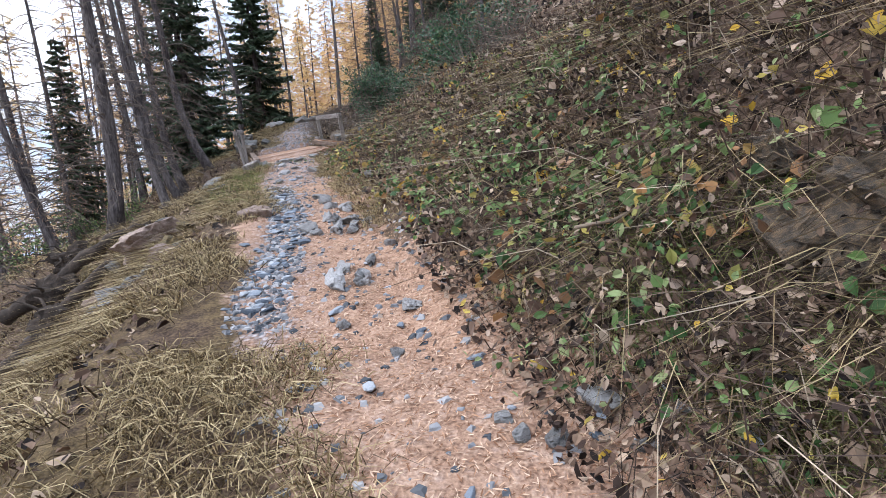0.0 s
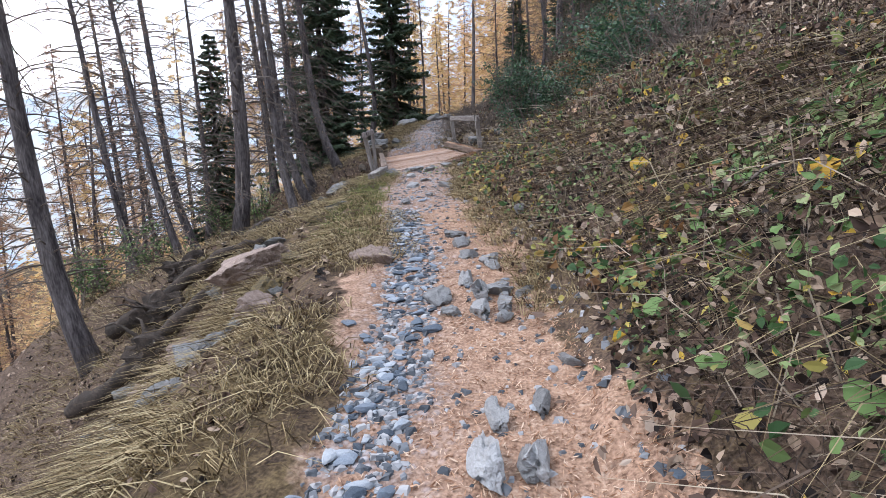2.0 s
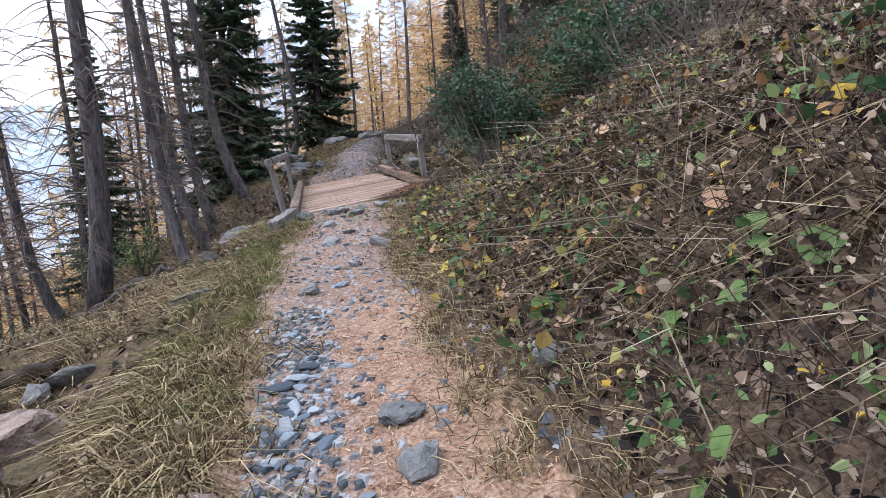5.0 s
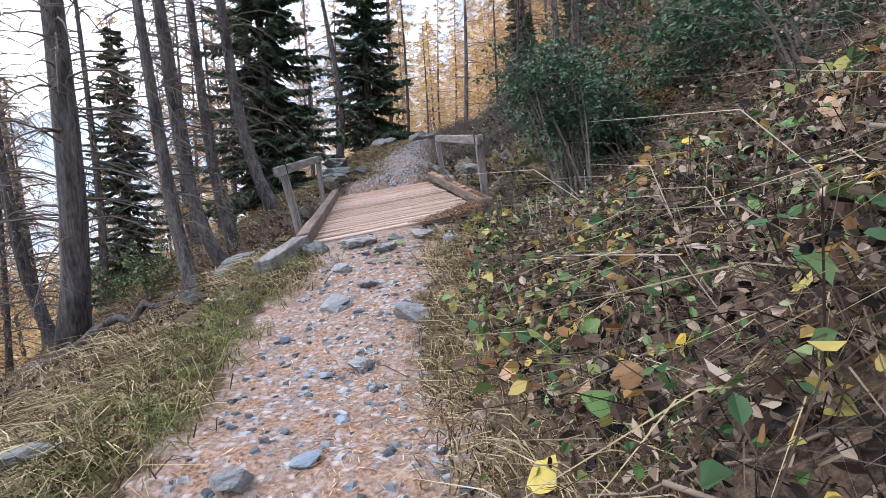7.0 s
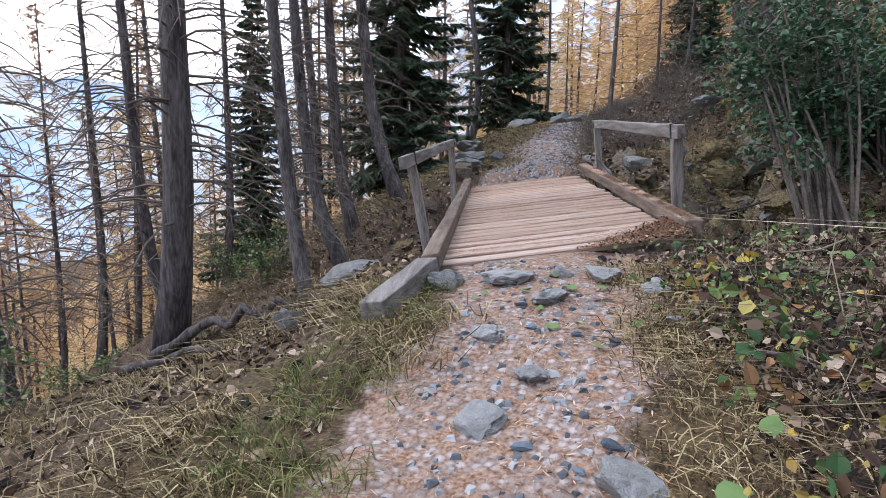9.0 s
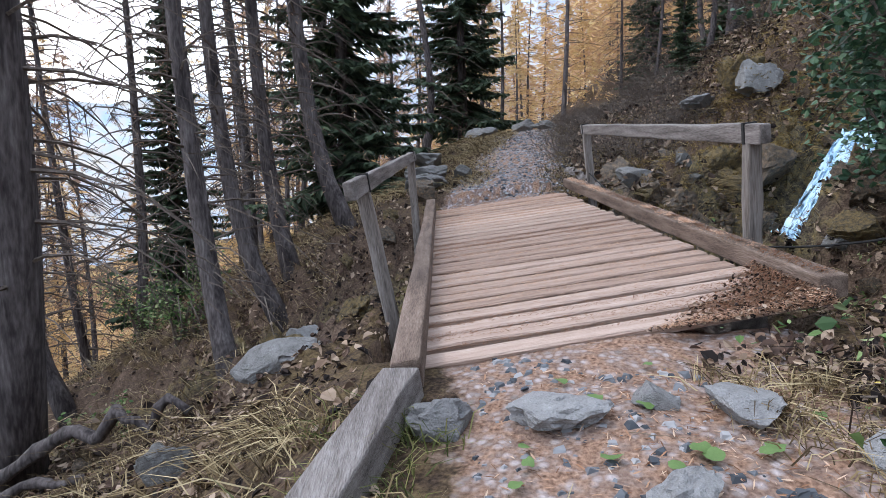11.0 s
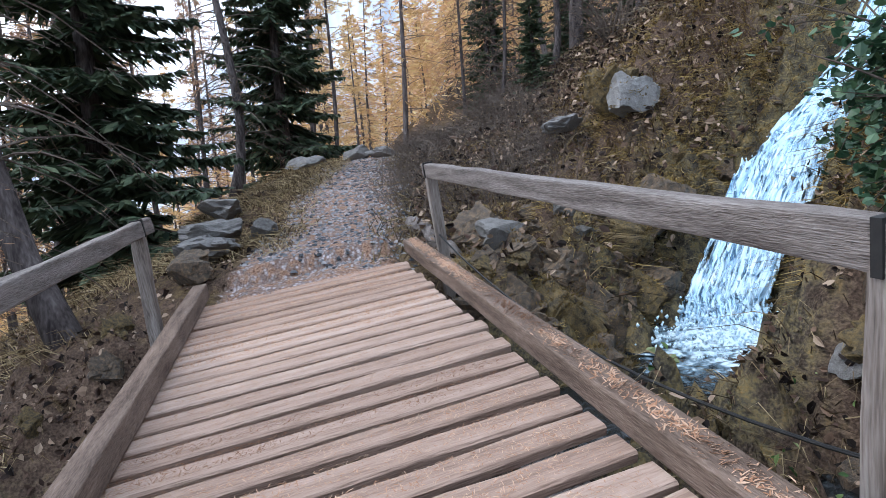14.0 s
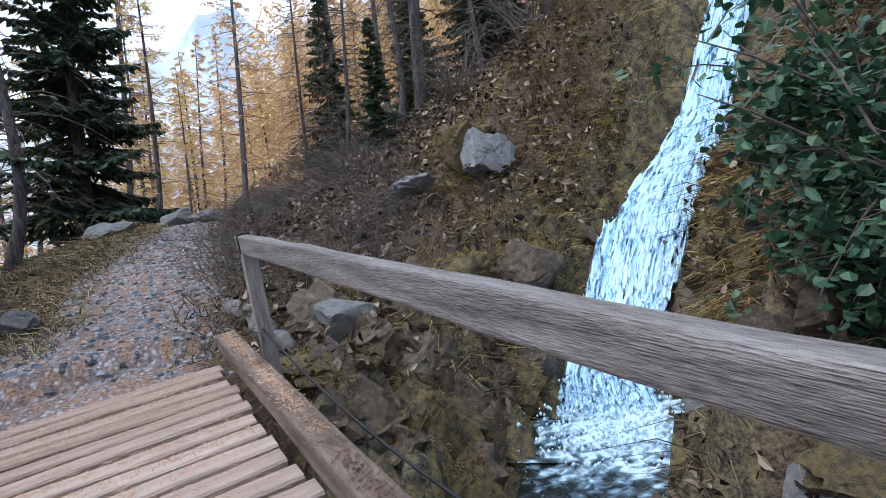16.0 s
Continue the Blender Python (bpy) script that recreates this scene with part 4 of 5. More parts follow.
for i in range(34):
    x, y = gr.uniform(-34, -15), gr.uniform(4, 34)
    tree("golden_larch", GOLDEN[gr.choice((0, 2, 2))], x, y, gr.uniform(0, 360), gr.uniform(0.6, 1.0), (gr.uniform(-3, 3), gr.uniform(-6, 1)), "rusty autumn larch on the slope below the trail", "larch", "golden larches of the hillside")

for i, (x, y) in enumerate(((-4.2, 27.2), (-2.8, 28.4), (-1.4, 26.4), (-3.4, 31.5), (-0.6, 30.5), (0.8, 28.2), (-5.6, 30.2), (2.2, 31), (-2.0, 34), (-4.8, 36), (1.0, 35), (3.4, 27.5))):
    tree("larch", BARE[(3, 1, 3, 2)[i % 4]], x, y, 47 * i, 0.55 + 0.05 * (i % 5), (0, gr.uniform(-4, 4)), "thin grey larch on the wooded slope above the bridge", "larch", "larches above the bridge")
for i, (x, y, size) in enumerate(((-3.6, 26.0, .32), (-0.4, 27.8, .5), (-2.4, 30.5, .6), (0.9, 25.2, .4), (-5.0, 33, .7))):
    tree("spruce", SPRUCE[2], x, y, 60 * i, size, (0, 0), "small dark spruce on the wooded slope", "spruce", "spruces")

# ---- distance: the far valley side and the rock mountain ahead ----
def ridge(name, material, points, depth, label):
    """A far mountainside: a wall of slopes along points (x, y, top), uneven, falling towards the valley."""
    sh = Shape()
    rows_, cols_ = 14, 8
    n = 0
    for (x0, y0, h0), (x1, y1, h1) in zip(points, points[1:]):
        for k in range(cols_):
            f = k / cols_
            x, y, h = x0 + (x1 - x0) * f, y0 + (y1 - y0) * f, h0 + (h1 - h0) * f
            h *= 1 + 0.16 * noise.noise((x * 0.015, y * 0.015, 2)) + 0.06 * noise.noise((x * 0.06, y * 0.06, 5))
            d = math.hypot(x, y - 12)
            for j in range(rows_):
                g = j / (rows_ - 1)
                r = 1 - depth * (1 - g) / d + 0.02 * noise.noise((x * 0.03, g * 5, 8))
                sh.v.append(Vector((x * r, 12 + (y - 12) * r, -45 + (h + 45) * g + 6 * noise.noise((x * 0.05, y * 0.05, g * 6)))))
            n += 1
    for i in range(n - 1):
        for j in range(rows_ - 1):
            a = i * rows_ + j
            sh.f.append((a, a + rows_, a + rows_ + 1, a + 1))
    return tagged(new(name, sh.mesh(name, material, True)), label, "mountain", kind="structure")


# Distance haze is painted into both base colours: blue and pale over gold and grey.
HAZE = mat("far_valley_painted_haze", [(0.3, 0.42, 0.58), (0.42, 0.52, 0.64), (0.55, 0.53, 0.5), (0.6, 0.52, 0.4)], 0.02, 1.0, 0, 0.2)
CLIFF = mat("far_rock_painted_haze", [(0.3, 0.34, 0.4), (0.48, 0.52, 0.58), (0.66, 0.69, 0.72)], 0.03, 1.0, 0, 0.12, stretch=(1, 1, 0.3))
ridge("backdrop_valley", HAZE, [(-260, -160, 30), (-300, -20, 55), (-310, 120, 62), (-280, 240, 70), (-200, 330, 85)], 120, "far side of the valley with autumn forest, haze painted into its colours")
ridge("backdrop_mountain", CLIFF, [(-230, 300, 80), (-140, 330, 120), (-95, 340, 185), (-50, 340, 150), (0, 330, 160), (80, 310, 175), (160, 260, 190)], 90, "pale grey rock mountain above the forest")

# ---- far larch woods: too many to count ----
def far_wood(name, count, xr, yr, material, label, seed):
    g = np.random.default_rng(seed)
    per = 150
    x, y = g.uniform(*xr, count), g.uniform(*yr, count)
    z = height(x, y)
    h = g.uniform(8, 15, count)
    f = np.tile(np.linspace(0.12, 1, per), (count, 1)) + g.uniform(-0.03, 0.03, (count, per))
    r = (1.05 - f) ** 0.8 * g.uniform(0.2, 1, (count, per)) * 0.15 * h[:, None]
    w = g.uniform(0, 6.283, (count, per))
    p = np.stack([x[:, None] + r * np.cos(w), y[:, None] + r * np.sin(w), z[:, None] + f * h[:, None]], -1).reshape(-1, 3)
    n = len(p)
    w = w.reshape(-1)
    a = np.stack([np.cos(w), np.sin(w), g.uniform(-0.7, 0.15, n)], -1) * g.uniform(0.3, 0.75, (n, 1))
    s = np.stack([-np.sin(w) * 0.3, np.cos(w) * 0.3, g.uniform(-0.5, 0.5, n)], -1) * g.uniform(0.2, 0.5, (n, 1))
    v = np.stack([p - a * 0.3, p + s * 0.5 + a * 0.2, p + a, p - s * 0.5 + a * 0.2], 1).reshape(-1, 3)
    return cloud_mesh(name, v, np.arange(n * 4).reshape(-1, 4), material, label, "woods")


WOOD = mat("far_golden_wood", [(0.4, 0.25, 0.17), (0.6, 0.38, 0.21), (0.7, 0.5, 0.24), (0.7, 0.6, 0.3)], 0.11, 0.9, 0, 0.5, island=0.4, translucent=0.3)
far_wood("far_woods", 1500, (-75, 40), (52, 130), WOOD, "golden larch woods covering the hillside ahead", 1)
far_wood("far_woods", 800, (-130, -32), (-30, 90), WOOD, "golden larch woods on the slope below the trail", 2)

# ---- undergrowth ----
DEADLEAF = mat("dead_leaves", [(0.01, 0.006, 0.005), (0.035, 0.021, 0.016), (0.085, 0.05, 0.036), (0.16, 0.104, 0.07), (0.36, 0.27, 0.2)], 4, 0.85, 0, island=0.8)
GREENLEAF = mat("green_herb_leaves", [(0.03, 0.07, 0.02), (0.07, 0.13, 0.035), (0.14, 0.22, 0.07), (0.26, 0.3, 0.14)], 4, 0.6, 0, island=0.8, translucent=0.2)
SHRUBLEAF = mat("shrub_leaves", [(0.02, 0.055, 0.028), (0.04, 0.095, 0.05), (0.085, 0.15, 0.07)], 4, 0.5, 0, island=0.8, translucent=0.2, spec=0.5)
YELLOWLEAF = mat("yellow_leaves", [(0.45, 0.24, 0.03), (0.55, 0.36, 0.05), (0.5, 0.42, 0.12)], 5, 0.7, 0, island=0.6, thing=0.4, translucent=0.2)
STRAW = mat("dry_grass", [(0.035, 0.022, 0.012), (0.085, 0.057, 0.028), (0.16, 0.112, 0.056), (0.3, 0.235, 0.13)], 4, 0.8, 0, island=0.85)
LAWN = mat("fresh_grass", [(0.06, 0.075, 0.022), (0.13, 0.145, 0.045), (0.25, 0.235, 0.09)], 4, 0.8, 0, island=0.8, translucent=0.2)
VERGE = mat("pale_matted_grass", [(0.06, 0.04, 0.02), (0.15, 0.103, 0.05), (0.28, 0.205, 0.105), (0.44, 0.35, 0.2)], 4, 0.8, 0, island=0.85)
GOLDMOSS = mat("golden_moss", [(0.1, 0.065, 0.022), (0.22, 0.145, 0.045), (0.33, 0.23, 0.075), (0.42, 0.31, 0.12)], 4, 0.9, 0, island=0.7)
STALK = mat("dry_stalks", [(0.05, 0.032, 0.024), (0.13, 0.092, 0.066), (0.38, 0.31, 0.23)], 5, 0.8, 0, island=0.85)
SHED = mat("shed_needles", [(0.16, 0.075, 0.04), (0.32, 0.17, 0.1), (0.45, 0.28, 0.18), (0.52, 0.38, 0.28)], 5, 0.85, 0, island=0.9)
FADELEAF = mat("fading_leaves", [(0.04, 0.085, 0.03), (0.11, 0.15, 0.045), (0.36, 0.29, 0.075), (0.3, 0.15, 0.06), (0.09, 0.05, 0.032)], 4, 0.6, 0, island=0.9, translucent=0.2)
PALELEAF = mat("pale_dead_leaves", [(0.06, 0.036, 0.026), (0.16, 0.105, 0.078), (0.36, 0.28, 0.22)], 4, 0.8, 0, island=0.9)
STEM = mat("dead_stems", [(0.02, 0.013, 0.01), (0.055, 0.037, 0.028), (0.13, 0.092, 0.068)], 5, 0.9, 0, island=0.85)
ng = np.random.default_rng(5)


def spread(n, u, y, clump=0.0):
    """n places beside or on the trail: u and y ranges."""
    yy = ng.uniform(y[0], y[1], n)
    uu = ng.uniform(u[0], u[1], n)
    if clump:
        k = max(1, n // 30)
        cy, cu = ng.uniform(y[0], y[1], k), ng.uniform(u[0], u[1], k)
        w = ng.integers(0, k, n)
        yy, uu = cy[w] + ng.normal(0, clump, n), cu[w] + ng.normal(0, clump, n)
    x = np.interp(yy, TRAIL_Y, TRAIL_X) + uu / 0.93
    return x, yy


def away(x, y, d=1.0):
    """Which places lie clear of stream and bridge."""
    keep = np.ones(len(x), bool)
    for i in range(len(x)):
        if 12.5 < y[i] < 23 and -12 < x[i] < 4:
            a, q = x[i] * ALONG.x + y[i] * ALONG.y, x[i] * ACROSS.x + y[i] * ACROSS.y
            keep[i] = stream_near(x[i], y[i])[0] > d and not (14.25 < a < 20.4 and 1.3 < q < 3.85)
    return x[keep], y[keep]


def unit(v):
    return v / np.maximum(np.linalg.norm(v, axis=-1, keepdims=True), 1e-6)


def leaves(name, x, y, size, lift, stand, material, label, category, z=None, slim=(0.35, 0.8)):
    """Folded leaves of six corners lying on the ground, or standing from it."""
    n = len(x)
    nr = slope_normal(x, y)
    p = np.stack([x, y, (height(x, y) if z is None else z)], -1) + nr * ng.uniform(lift[0], lift[1], (n, 1))
    a = unit(unit(np.cross(nr, ng.normal(0, 1, (n, 3)))) + nr * ng.normal(0.05, stand, (n, 1)))
    s = unit(np.cross(nr + ng.normal(0, stand, (n, 3)), a))
    f = np.cross(a, s)
    L = ng.uniform(size[0], size[1], (n, 1)) * ng.choice([0.7, 1, 1, 1.4], (n, 1))
    Wd = L * ng.uniform(slim[0], slim[1], (n, 1))
    c = Wd * ng.uniform(-0.2, 0.5, (n, 1))
    pts = [p - a * L / 2, p - a * L * 0.15 + s * Wd / 2 + f * c, p + a * L * 0.2 + s * Wd * 0.4 + f * c, p + a * L / 2, p + a * L * 0.2 - s * Wd * 0.4 + f * c, p - a * L * 0.15 - s * Wd / 2 + f * c]
    v = np.stack(pts, 1).reshape(-1, 3)
    b = np.arange(n)[:, None] * 6
    q = np.concatenate([b + np.array([[0, 1, 2, 3]]), b + np.array([[0, 3, 4, 5]])])
    return cloud_mesh(name, v, q, material, label, category)


def blades(name, x, y, length, width, droop, rise, per, spot, material, label, category, z=None):
    """Tufts of bent blades; droop: how far they hang downhill."""
    x, y = np.repeat(x, per), np.repeat(y, per)
    z = None if z is None else np.repeat(z, per)
    n = len(x)
    x, y = x + ng.normal(0, spot, n), y + ng.normal(0, spot, n)
    nr = slope_normal(x, y, 0.25)
    p = np.stack([x, y, (height(x, y) - 0.01 if z is None else z)], -1)
    down = np.stack([nr[:, 0], nr[:, 1], np.zeros(n)], -1) * droop
    h = down + np.stack([ng.normal(0, 0.6, n), ng.normal(0, 0.6, n), np.zeros(n)], -1)
    L = ng.uniform(length[0], length[1], (n, 1))
    up = np.array([[0, 0, 1.0]]) * ng.uniform(rise[0], rise[1], (n, 1))
    m = p + (h * 0.35 + up * 0.5) * L
    t = m + (h * 0.6 - np.array([[0, 0, 0.25]]) * droop + up * 0.15) * L
    s = unit(np.cross(h + up, ng.normal(0, 1, (n, 3)))) * width
    v = np.stack([p - s, p + s, m - s * 0.8, m + s * 0.8, t - s * 0.15, t + s * 0.15], 1).reshape(-1, 3)
    b = np.arange(n)[:, None] * 6
    q = np.concatenate([b + np.array([[0, 1, 3, 2]]), b + np.array([[2, 3, 5, 4]])])
    return cloud_mesh(name, v, q, material, label, category)


bank = ((0.75, 4.6), (-1.0, 14.5))
x, y = away(*spread(56000, *bank))
leaves("leaf_litter", x, y, (0.025, 0.058), (0.0, 0.1), 1.0, DEADLEAF, "dead brown leaves matted over the steep bank", "litter")
x, y = away(*spread(17000, (1.0, 3.6), (1, 14), 0.16))
leaves("leaf_litter", x, y, (0.022, 0.052), (0.04, 0.24), 1.1, DEADLEAF, "curled brown leaves on dead herbs of the bank", "litter")
x, y = away(*spread(15000, (4.2, 9.0), (2, 20)))
leaves("leaf_litter", x, y, (0.06, 0.14), (0, 0.12), 0.6, DEADLEAF, "dead leaves over the upper bank", "litter")
x, y = away(*spread(4600, (0.8, 3.6), (0, 13.8), 0.12))
leaves("herb", x, y, (0.022, 0.052), (0.04, 0.2), 0.8, GREENLEAF, "green herb leaves growing through dead litter", "herb")
x, y = away(*spread(1500, (1.1, 2.0), (2.4, 6.0), 0.12))
leaves("herb", x, y, (0.03, 0.07), (0.04, 0.2), 0.7, GREENLEAF, "lush green herb leaves at the bank's foot", "herb")
x, y = away(*spread(3400, (0.75, 3.0), (2.6, 13.8), 0.13))
leaves("herb", x, y, (0.03, 0.075), (0.04, 0.26), 0.9, FADELEAF, "fading green, yellow and rusty herb leaves on the bank", "herb", slim=(0.55, 0.9))
x, y = away(*spread(2600, (0.75, 3.4), (2.6, 13.8), 0.2))
leaves("leaf_litter", x, y, (0.03, 0.07), (0.05, 0.22), 1.2, PALELEAF, "pale curled leaves caught in dead stems", "litter")
x, y = away(*spread(1100, (0.8, 4.0), (0, 13.8)))
leaves("yellow_leaf", x, y, (0.025, 0.06), (0.04, 0.12), 0.5, YELLOWLEAF, "yellowed leaves scattered over the bank", "leaf")
x, y = away(*spread(1500, (1.2, 4.6), (-1, 13.5)))
blades("dry_grass", x, y, (0.16, 0.5), 0.0028, 1.5, (0.15, 0.6), 18, 0.07, STRAW, "dry grass hanging down the bank", "grass")
x, y = away(*spread(2400, (0.95, 4.4), (-0.5, 14)))
blades("dry_stalk", x, y, (0.3, 0.8), 0.003, 0.5, (0.3, 1.2), 2, 0.12, STALK, "pale dry stalks standing and lying on the bank", "stalk")
x, y = away(*spread(420, (0.42, 0.95), (6.0, 14)))
blades("dry_grass", x, y, (0.08, 0.24), 0.003, 0.2, (0.4, 1), 22, 0.07, VERGE, "straw-coloured grass along the trail", "grass")
x, y = away(*spread(6000, (0.9, 4.6), (-0.5, 14.2)))
blades("dead_stem", x, y, (0.15, 0.5), 0.0026, 0.6, (0.2, 1.0), 4, 0.08, STEM, "tangled brown dead stems on the bank", "stem")
x, y = spread(75, (1.75, 2.7), (2.4, 6.5))
blades("dry_grass", x, y, (0.18, 0.42), 0.0022, 1.3, (0.1, 0.4), 16, 0.06, STRAW, "long dry grass hanging over the steep bank", "grass")
# verge and slope on the valley side
x, y = away(*spread(1150, (-2.6, -0.78), (0.5, 13.2), 0.2), d=0.8)
blades("dry_grass", x, y, (0.12, 0.34), 0.0035, 0.9, (0.3, 0.9), 24, 0.08, VERGE, "matted dry grass on the trail's verge", "grass")
x, y = spread(330, (-0.95, 0.02), (0.8, 3.6))
blades("dry_grass", x, y, (0.1, 0.28), 0.003, 0.7, (0.3, 0.9), 24, 0.08, VERGE, "matted dry grass on the trail's verge", "grass")
x, y = away(*spread(150, (-1.4, -0.7), (7.8, 13.2)), d=0.8)
blades("fresh_grass", x, y, (0.08, 0.24), 0.003, 0.3, (0.5, 1.1), 26, 0.07, LAWN, "green grass on the trail's verge", "grass")
x, y = spread(120, (1.2, 1.9), (2.2, 4.2))
blades("fresh_grass", x, y, (0.05, 0.16), 0.0025, 0.2, (0.6, 1.2), 40, 0.08, LAWN, "short green grass at the bank's foot", "grass")
x, y = away(*spread(1500, (-8, -2.2), (1, 22)), d=0.7)
blades("dry_grass", x, y, (0.15, 0.42), 0.004, 0.9, (0.3, 0.9), 16, 0.12, VERGE, "dry grass on the slope below the trail", "grass")
x, y = away(*spread(26000, (-9, -0.9), (0.5, 24)), d=0.7)
leaves("leaf_litter", x, y, (0.03, 0.08), (0, 0.04), 0.5, DEADLEAF, "brown litter on the slope below the trail", "litter")
x, y = away(*spread(1000, (-3.4, -0.55), (20.2, 30)), d=0.7)
blades("dry_grass", x, y, (0.1, 0.3), 0.005, 0.4, (0.4, 0.9), 20, 0.12, VERGE, "yellowed grass beside the upper trail", "grass")
x, y = away(*spread(1600, (0.6, 6.5), (19.8, 31)), d=0.75)
blades("dry_grass", x, y, (0.15, 0.45), 0.005, 0.9, (0.3, 0.9), 18, 0.14, STRAW, "dry grass on the slope above the upper trail", "grass")
x, y = away(*spread(900, (0.95, 3.0), (21.2, 28), 0.25), d=0.8)
blades("bramble", x, y, (0.4, 0.9), 0.004, 0.1, (0.6, 1.2), 7, 0.15, TWIG, "brown leafless bramble beside the upper trail", "shrub")
x, y = away(*spread(16000, (0.95, 6), (19.5, 30)), d=0.8)
leaves("leaf_litter", x, y, (0.05, 0.1), (0, 0.25), 0.7, DEADLEAF, "brown dead leaves and herbs above the upper trail", "litter")
# moss and dry grass round the fall
t = ng.uniform(0.9, 2.6, 900) * ng.choice([-1, 1], 900)
k = ng.integers(1, 6, 900)
S = np.array(STREAM)
f = ng.random((900, 1))
c = S[k] * (1 - f) + S[k + 1] * f
d = unit((S[k + 1] - S[k])[:, :2])
x, y = c[:, 0] - d[:, 1] * t, c[:, 1] + d[:, 0] * t
x, y = away(x, y, 0.85)
blades("dry_grass", x, y, (0.1, 0.3), 0.004, 1.2, (0.15, 0.5), 20, 0.1, GOLDMOSS, "golden grass and moss hanging round the waterfall", "grass")
# shed needles and crumbs on the trail and the deck
x, y = spread(52000, (-0.8, 1.2), (1.2, 13.8))
keep = (trail_offset(x, y) < np.interp(y, TRAIL_AT, TRAIL_HI) + 0.1) & (trail_offset(x, y) > np.interp(y, TRAIL_AT, TRAIL_LO))
keep &= (np.abs(trail_offset(x, y) + 0.36) > 0.2) | (y < 4.4) | (ng.random(len(x)) < 0.25)
keep &= (y < 9) | (ng.random(len(x)) < 0.5)
leaves("shed_needles", x[keep], y[keep], (0.018, 0.04), (0.002, 0.012), 0.25, SHED, "orange larch needles strewn over the trail", "needles", slim=(0.08, 0.2))
RUSTNEEDLE = mat("fallen_rusty_needles", [(0.34, 0.18, 0.105), (0.47, 0.28, 0.18), (0.55, 0.38, 0.27)], 5, 0.85, 0, island=0.9)
n = 76000
la, lq = ng.uniform(-2.55, 3.1, n), np.concatenate([ng.uniform(-1.0, 1.0, n // 2), np.abs(ng.normal(0, 0.45, n - n // 2)) * ng.choice([-1, 1], n - n // 2) + ng.choice([-0.75, 0.8], n - n // 2)])
ok = (np.abs(lq) < 0.98) & (np.abs((la + 2.55 + 0.1) % 0.2 - 0.1) < 0.06)
la, lq = la[ok], lq[ok]
P = np.array(BR)
w = P[:3, 3] + lq[:, None] * P[:3, 0] + la[:, None] * P[:3, 1] + 0.008 * P[:3, 2]
leaves("shed_needles", w[:, 0], w[:, 1], (0.012, 0.025), (0.001, 0.004), 0.04, RUSTNEEDLE, "orange larch needles strewn over the deck", "needles", z=w[:, 2], slim=(0.07, 0.14))
kf = ng.random(3600)
lq, la = 1.1 + 0.08 * kf + ng.normal(0, 0.028, 3600), -2.58 + 5.85 * kf
w = P[:3, 3] + lq[:, None] * P[:3, 0] + la[:, None] * P[:3, 1] + (0.13 + 0.06 * kf)[:, None] * P[:3, 2]
leaves("shed_needles", w[:, 0], w[:, 1], (0.015, 0.032), (0.001, 0.005), 0.06, RUSTNEEDLE, "rusty needles lying on the kerb beam", "needles", z=w[:, 2], slim=(0.1, 0.22))
ha = ng.uniform(0, 1, 12000)
lq, la = 1.05 - 0.95 * ha * ng.random(12000), -2.7 + 0.75 * (1 - ha) * ng.random(12000)
w = P[:3, 3] + lq[:, None] * P[:3, 0] + la[:, None] * P[:3, 1] + (0.01 + 0.07 * ng.random((12000, 1)) * (1 - ha)[:, None]) * P[:3, 2]
leaves("leaf_litter", w[:2200, 0], w[:2200, 1], (0.012, 0.03), (0, 0.006), 0.4, DEADLEAF, "brown litter heaped on the deck's corner", "litter", z=w[:2200, 2])
leaves("shed_needles", w[2200:, 0], w[2200:, 1], (0.014, 0.026), (0.004, 0.014), 0.25, RUSTNEEDLE, "rusty needles heaped on the deck's corner", "needles", z=w[2200:, 2], slim=(0.1, 0.22))
# small gravel
gv = []
x, y = spread(1000, (-0.6, 0.4), (9.3, 13.9))
x2, y2 = spread(3600, (-0.95, 0.95), (19.9, 27))
x, y = np.concatenate([x, x2]), np.concatenate([y, y2])
z = height(x, y) - 0.003
base = np.array([[-1, -0.7, -0.3], [1, -0.8, -0.3], [0.9, 0.8, -0.3], [-0.8, 0.7, -0.3], [-0.5, -0.4, 0.5], [0.6, -0.4, 0.4], [0.4, 0.5, 0.55], [-0.5, 0.4, 0.4]])
cube = np.array([[3, 2, 1, 0], [4, 5, 6, 7], [0, 1, 5, 4], [1, 2, 6, 5], [2, 3, 7, 6], [3, 0, 4, 7]])
x3, y3 = spread(2300, (-0.58, -0.16), (3.9, 9.4))
x4, y4 = spread(900, (-0.4, 0.9), (2.0, 9.5))
x3, y3 = np.concatenate([x3, x4]), np.concatenate([y3, y4])
x, y, z = np.concatenate([x, x3]), np.concatenate([y, y3]), np.concatenate([z, height(x3, y3) - 0.003])
n = len(x)
w = ng.uniform(0, 6.28, n)
sz = ng.choice([0.009, 0.013, 0.02, 0.03], n) * np.where(y > 19, 1.25, np.where(y < 9.5, 1.15, 1))
B = base[None] * ng.uniform(0.6, 1.3, (n, 8, 3))
R2 = np.stack([B[..., 0] * np.cos(w)[:, None] - B[..., 1] * np.sin(w)[:, None], B[..., 0] * np.sin(w)[:, None] + B[..., 1] * np.cos(w)[:, None], B[..., 2]], -1) * sz[:, None, None]
v = (R2 + np.stack([x, y, z], -1)[:, None]).reshape(-1, 3)
GRIT = mat("grit", [(0.05, 0.056, 0.066), (0.11, 0.118, 0.132), (0.19, 0.195, 0.21), (0.32, 0.315, 0.32)], 8, 0.8, 0, island=0.85)
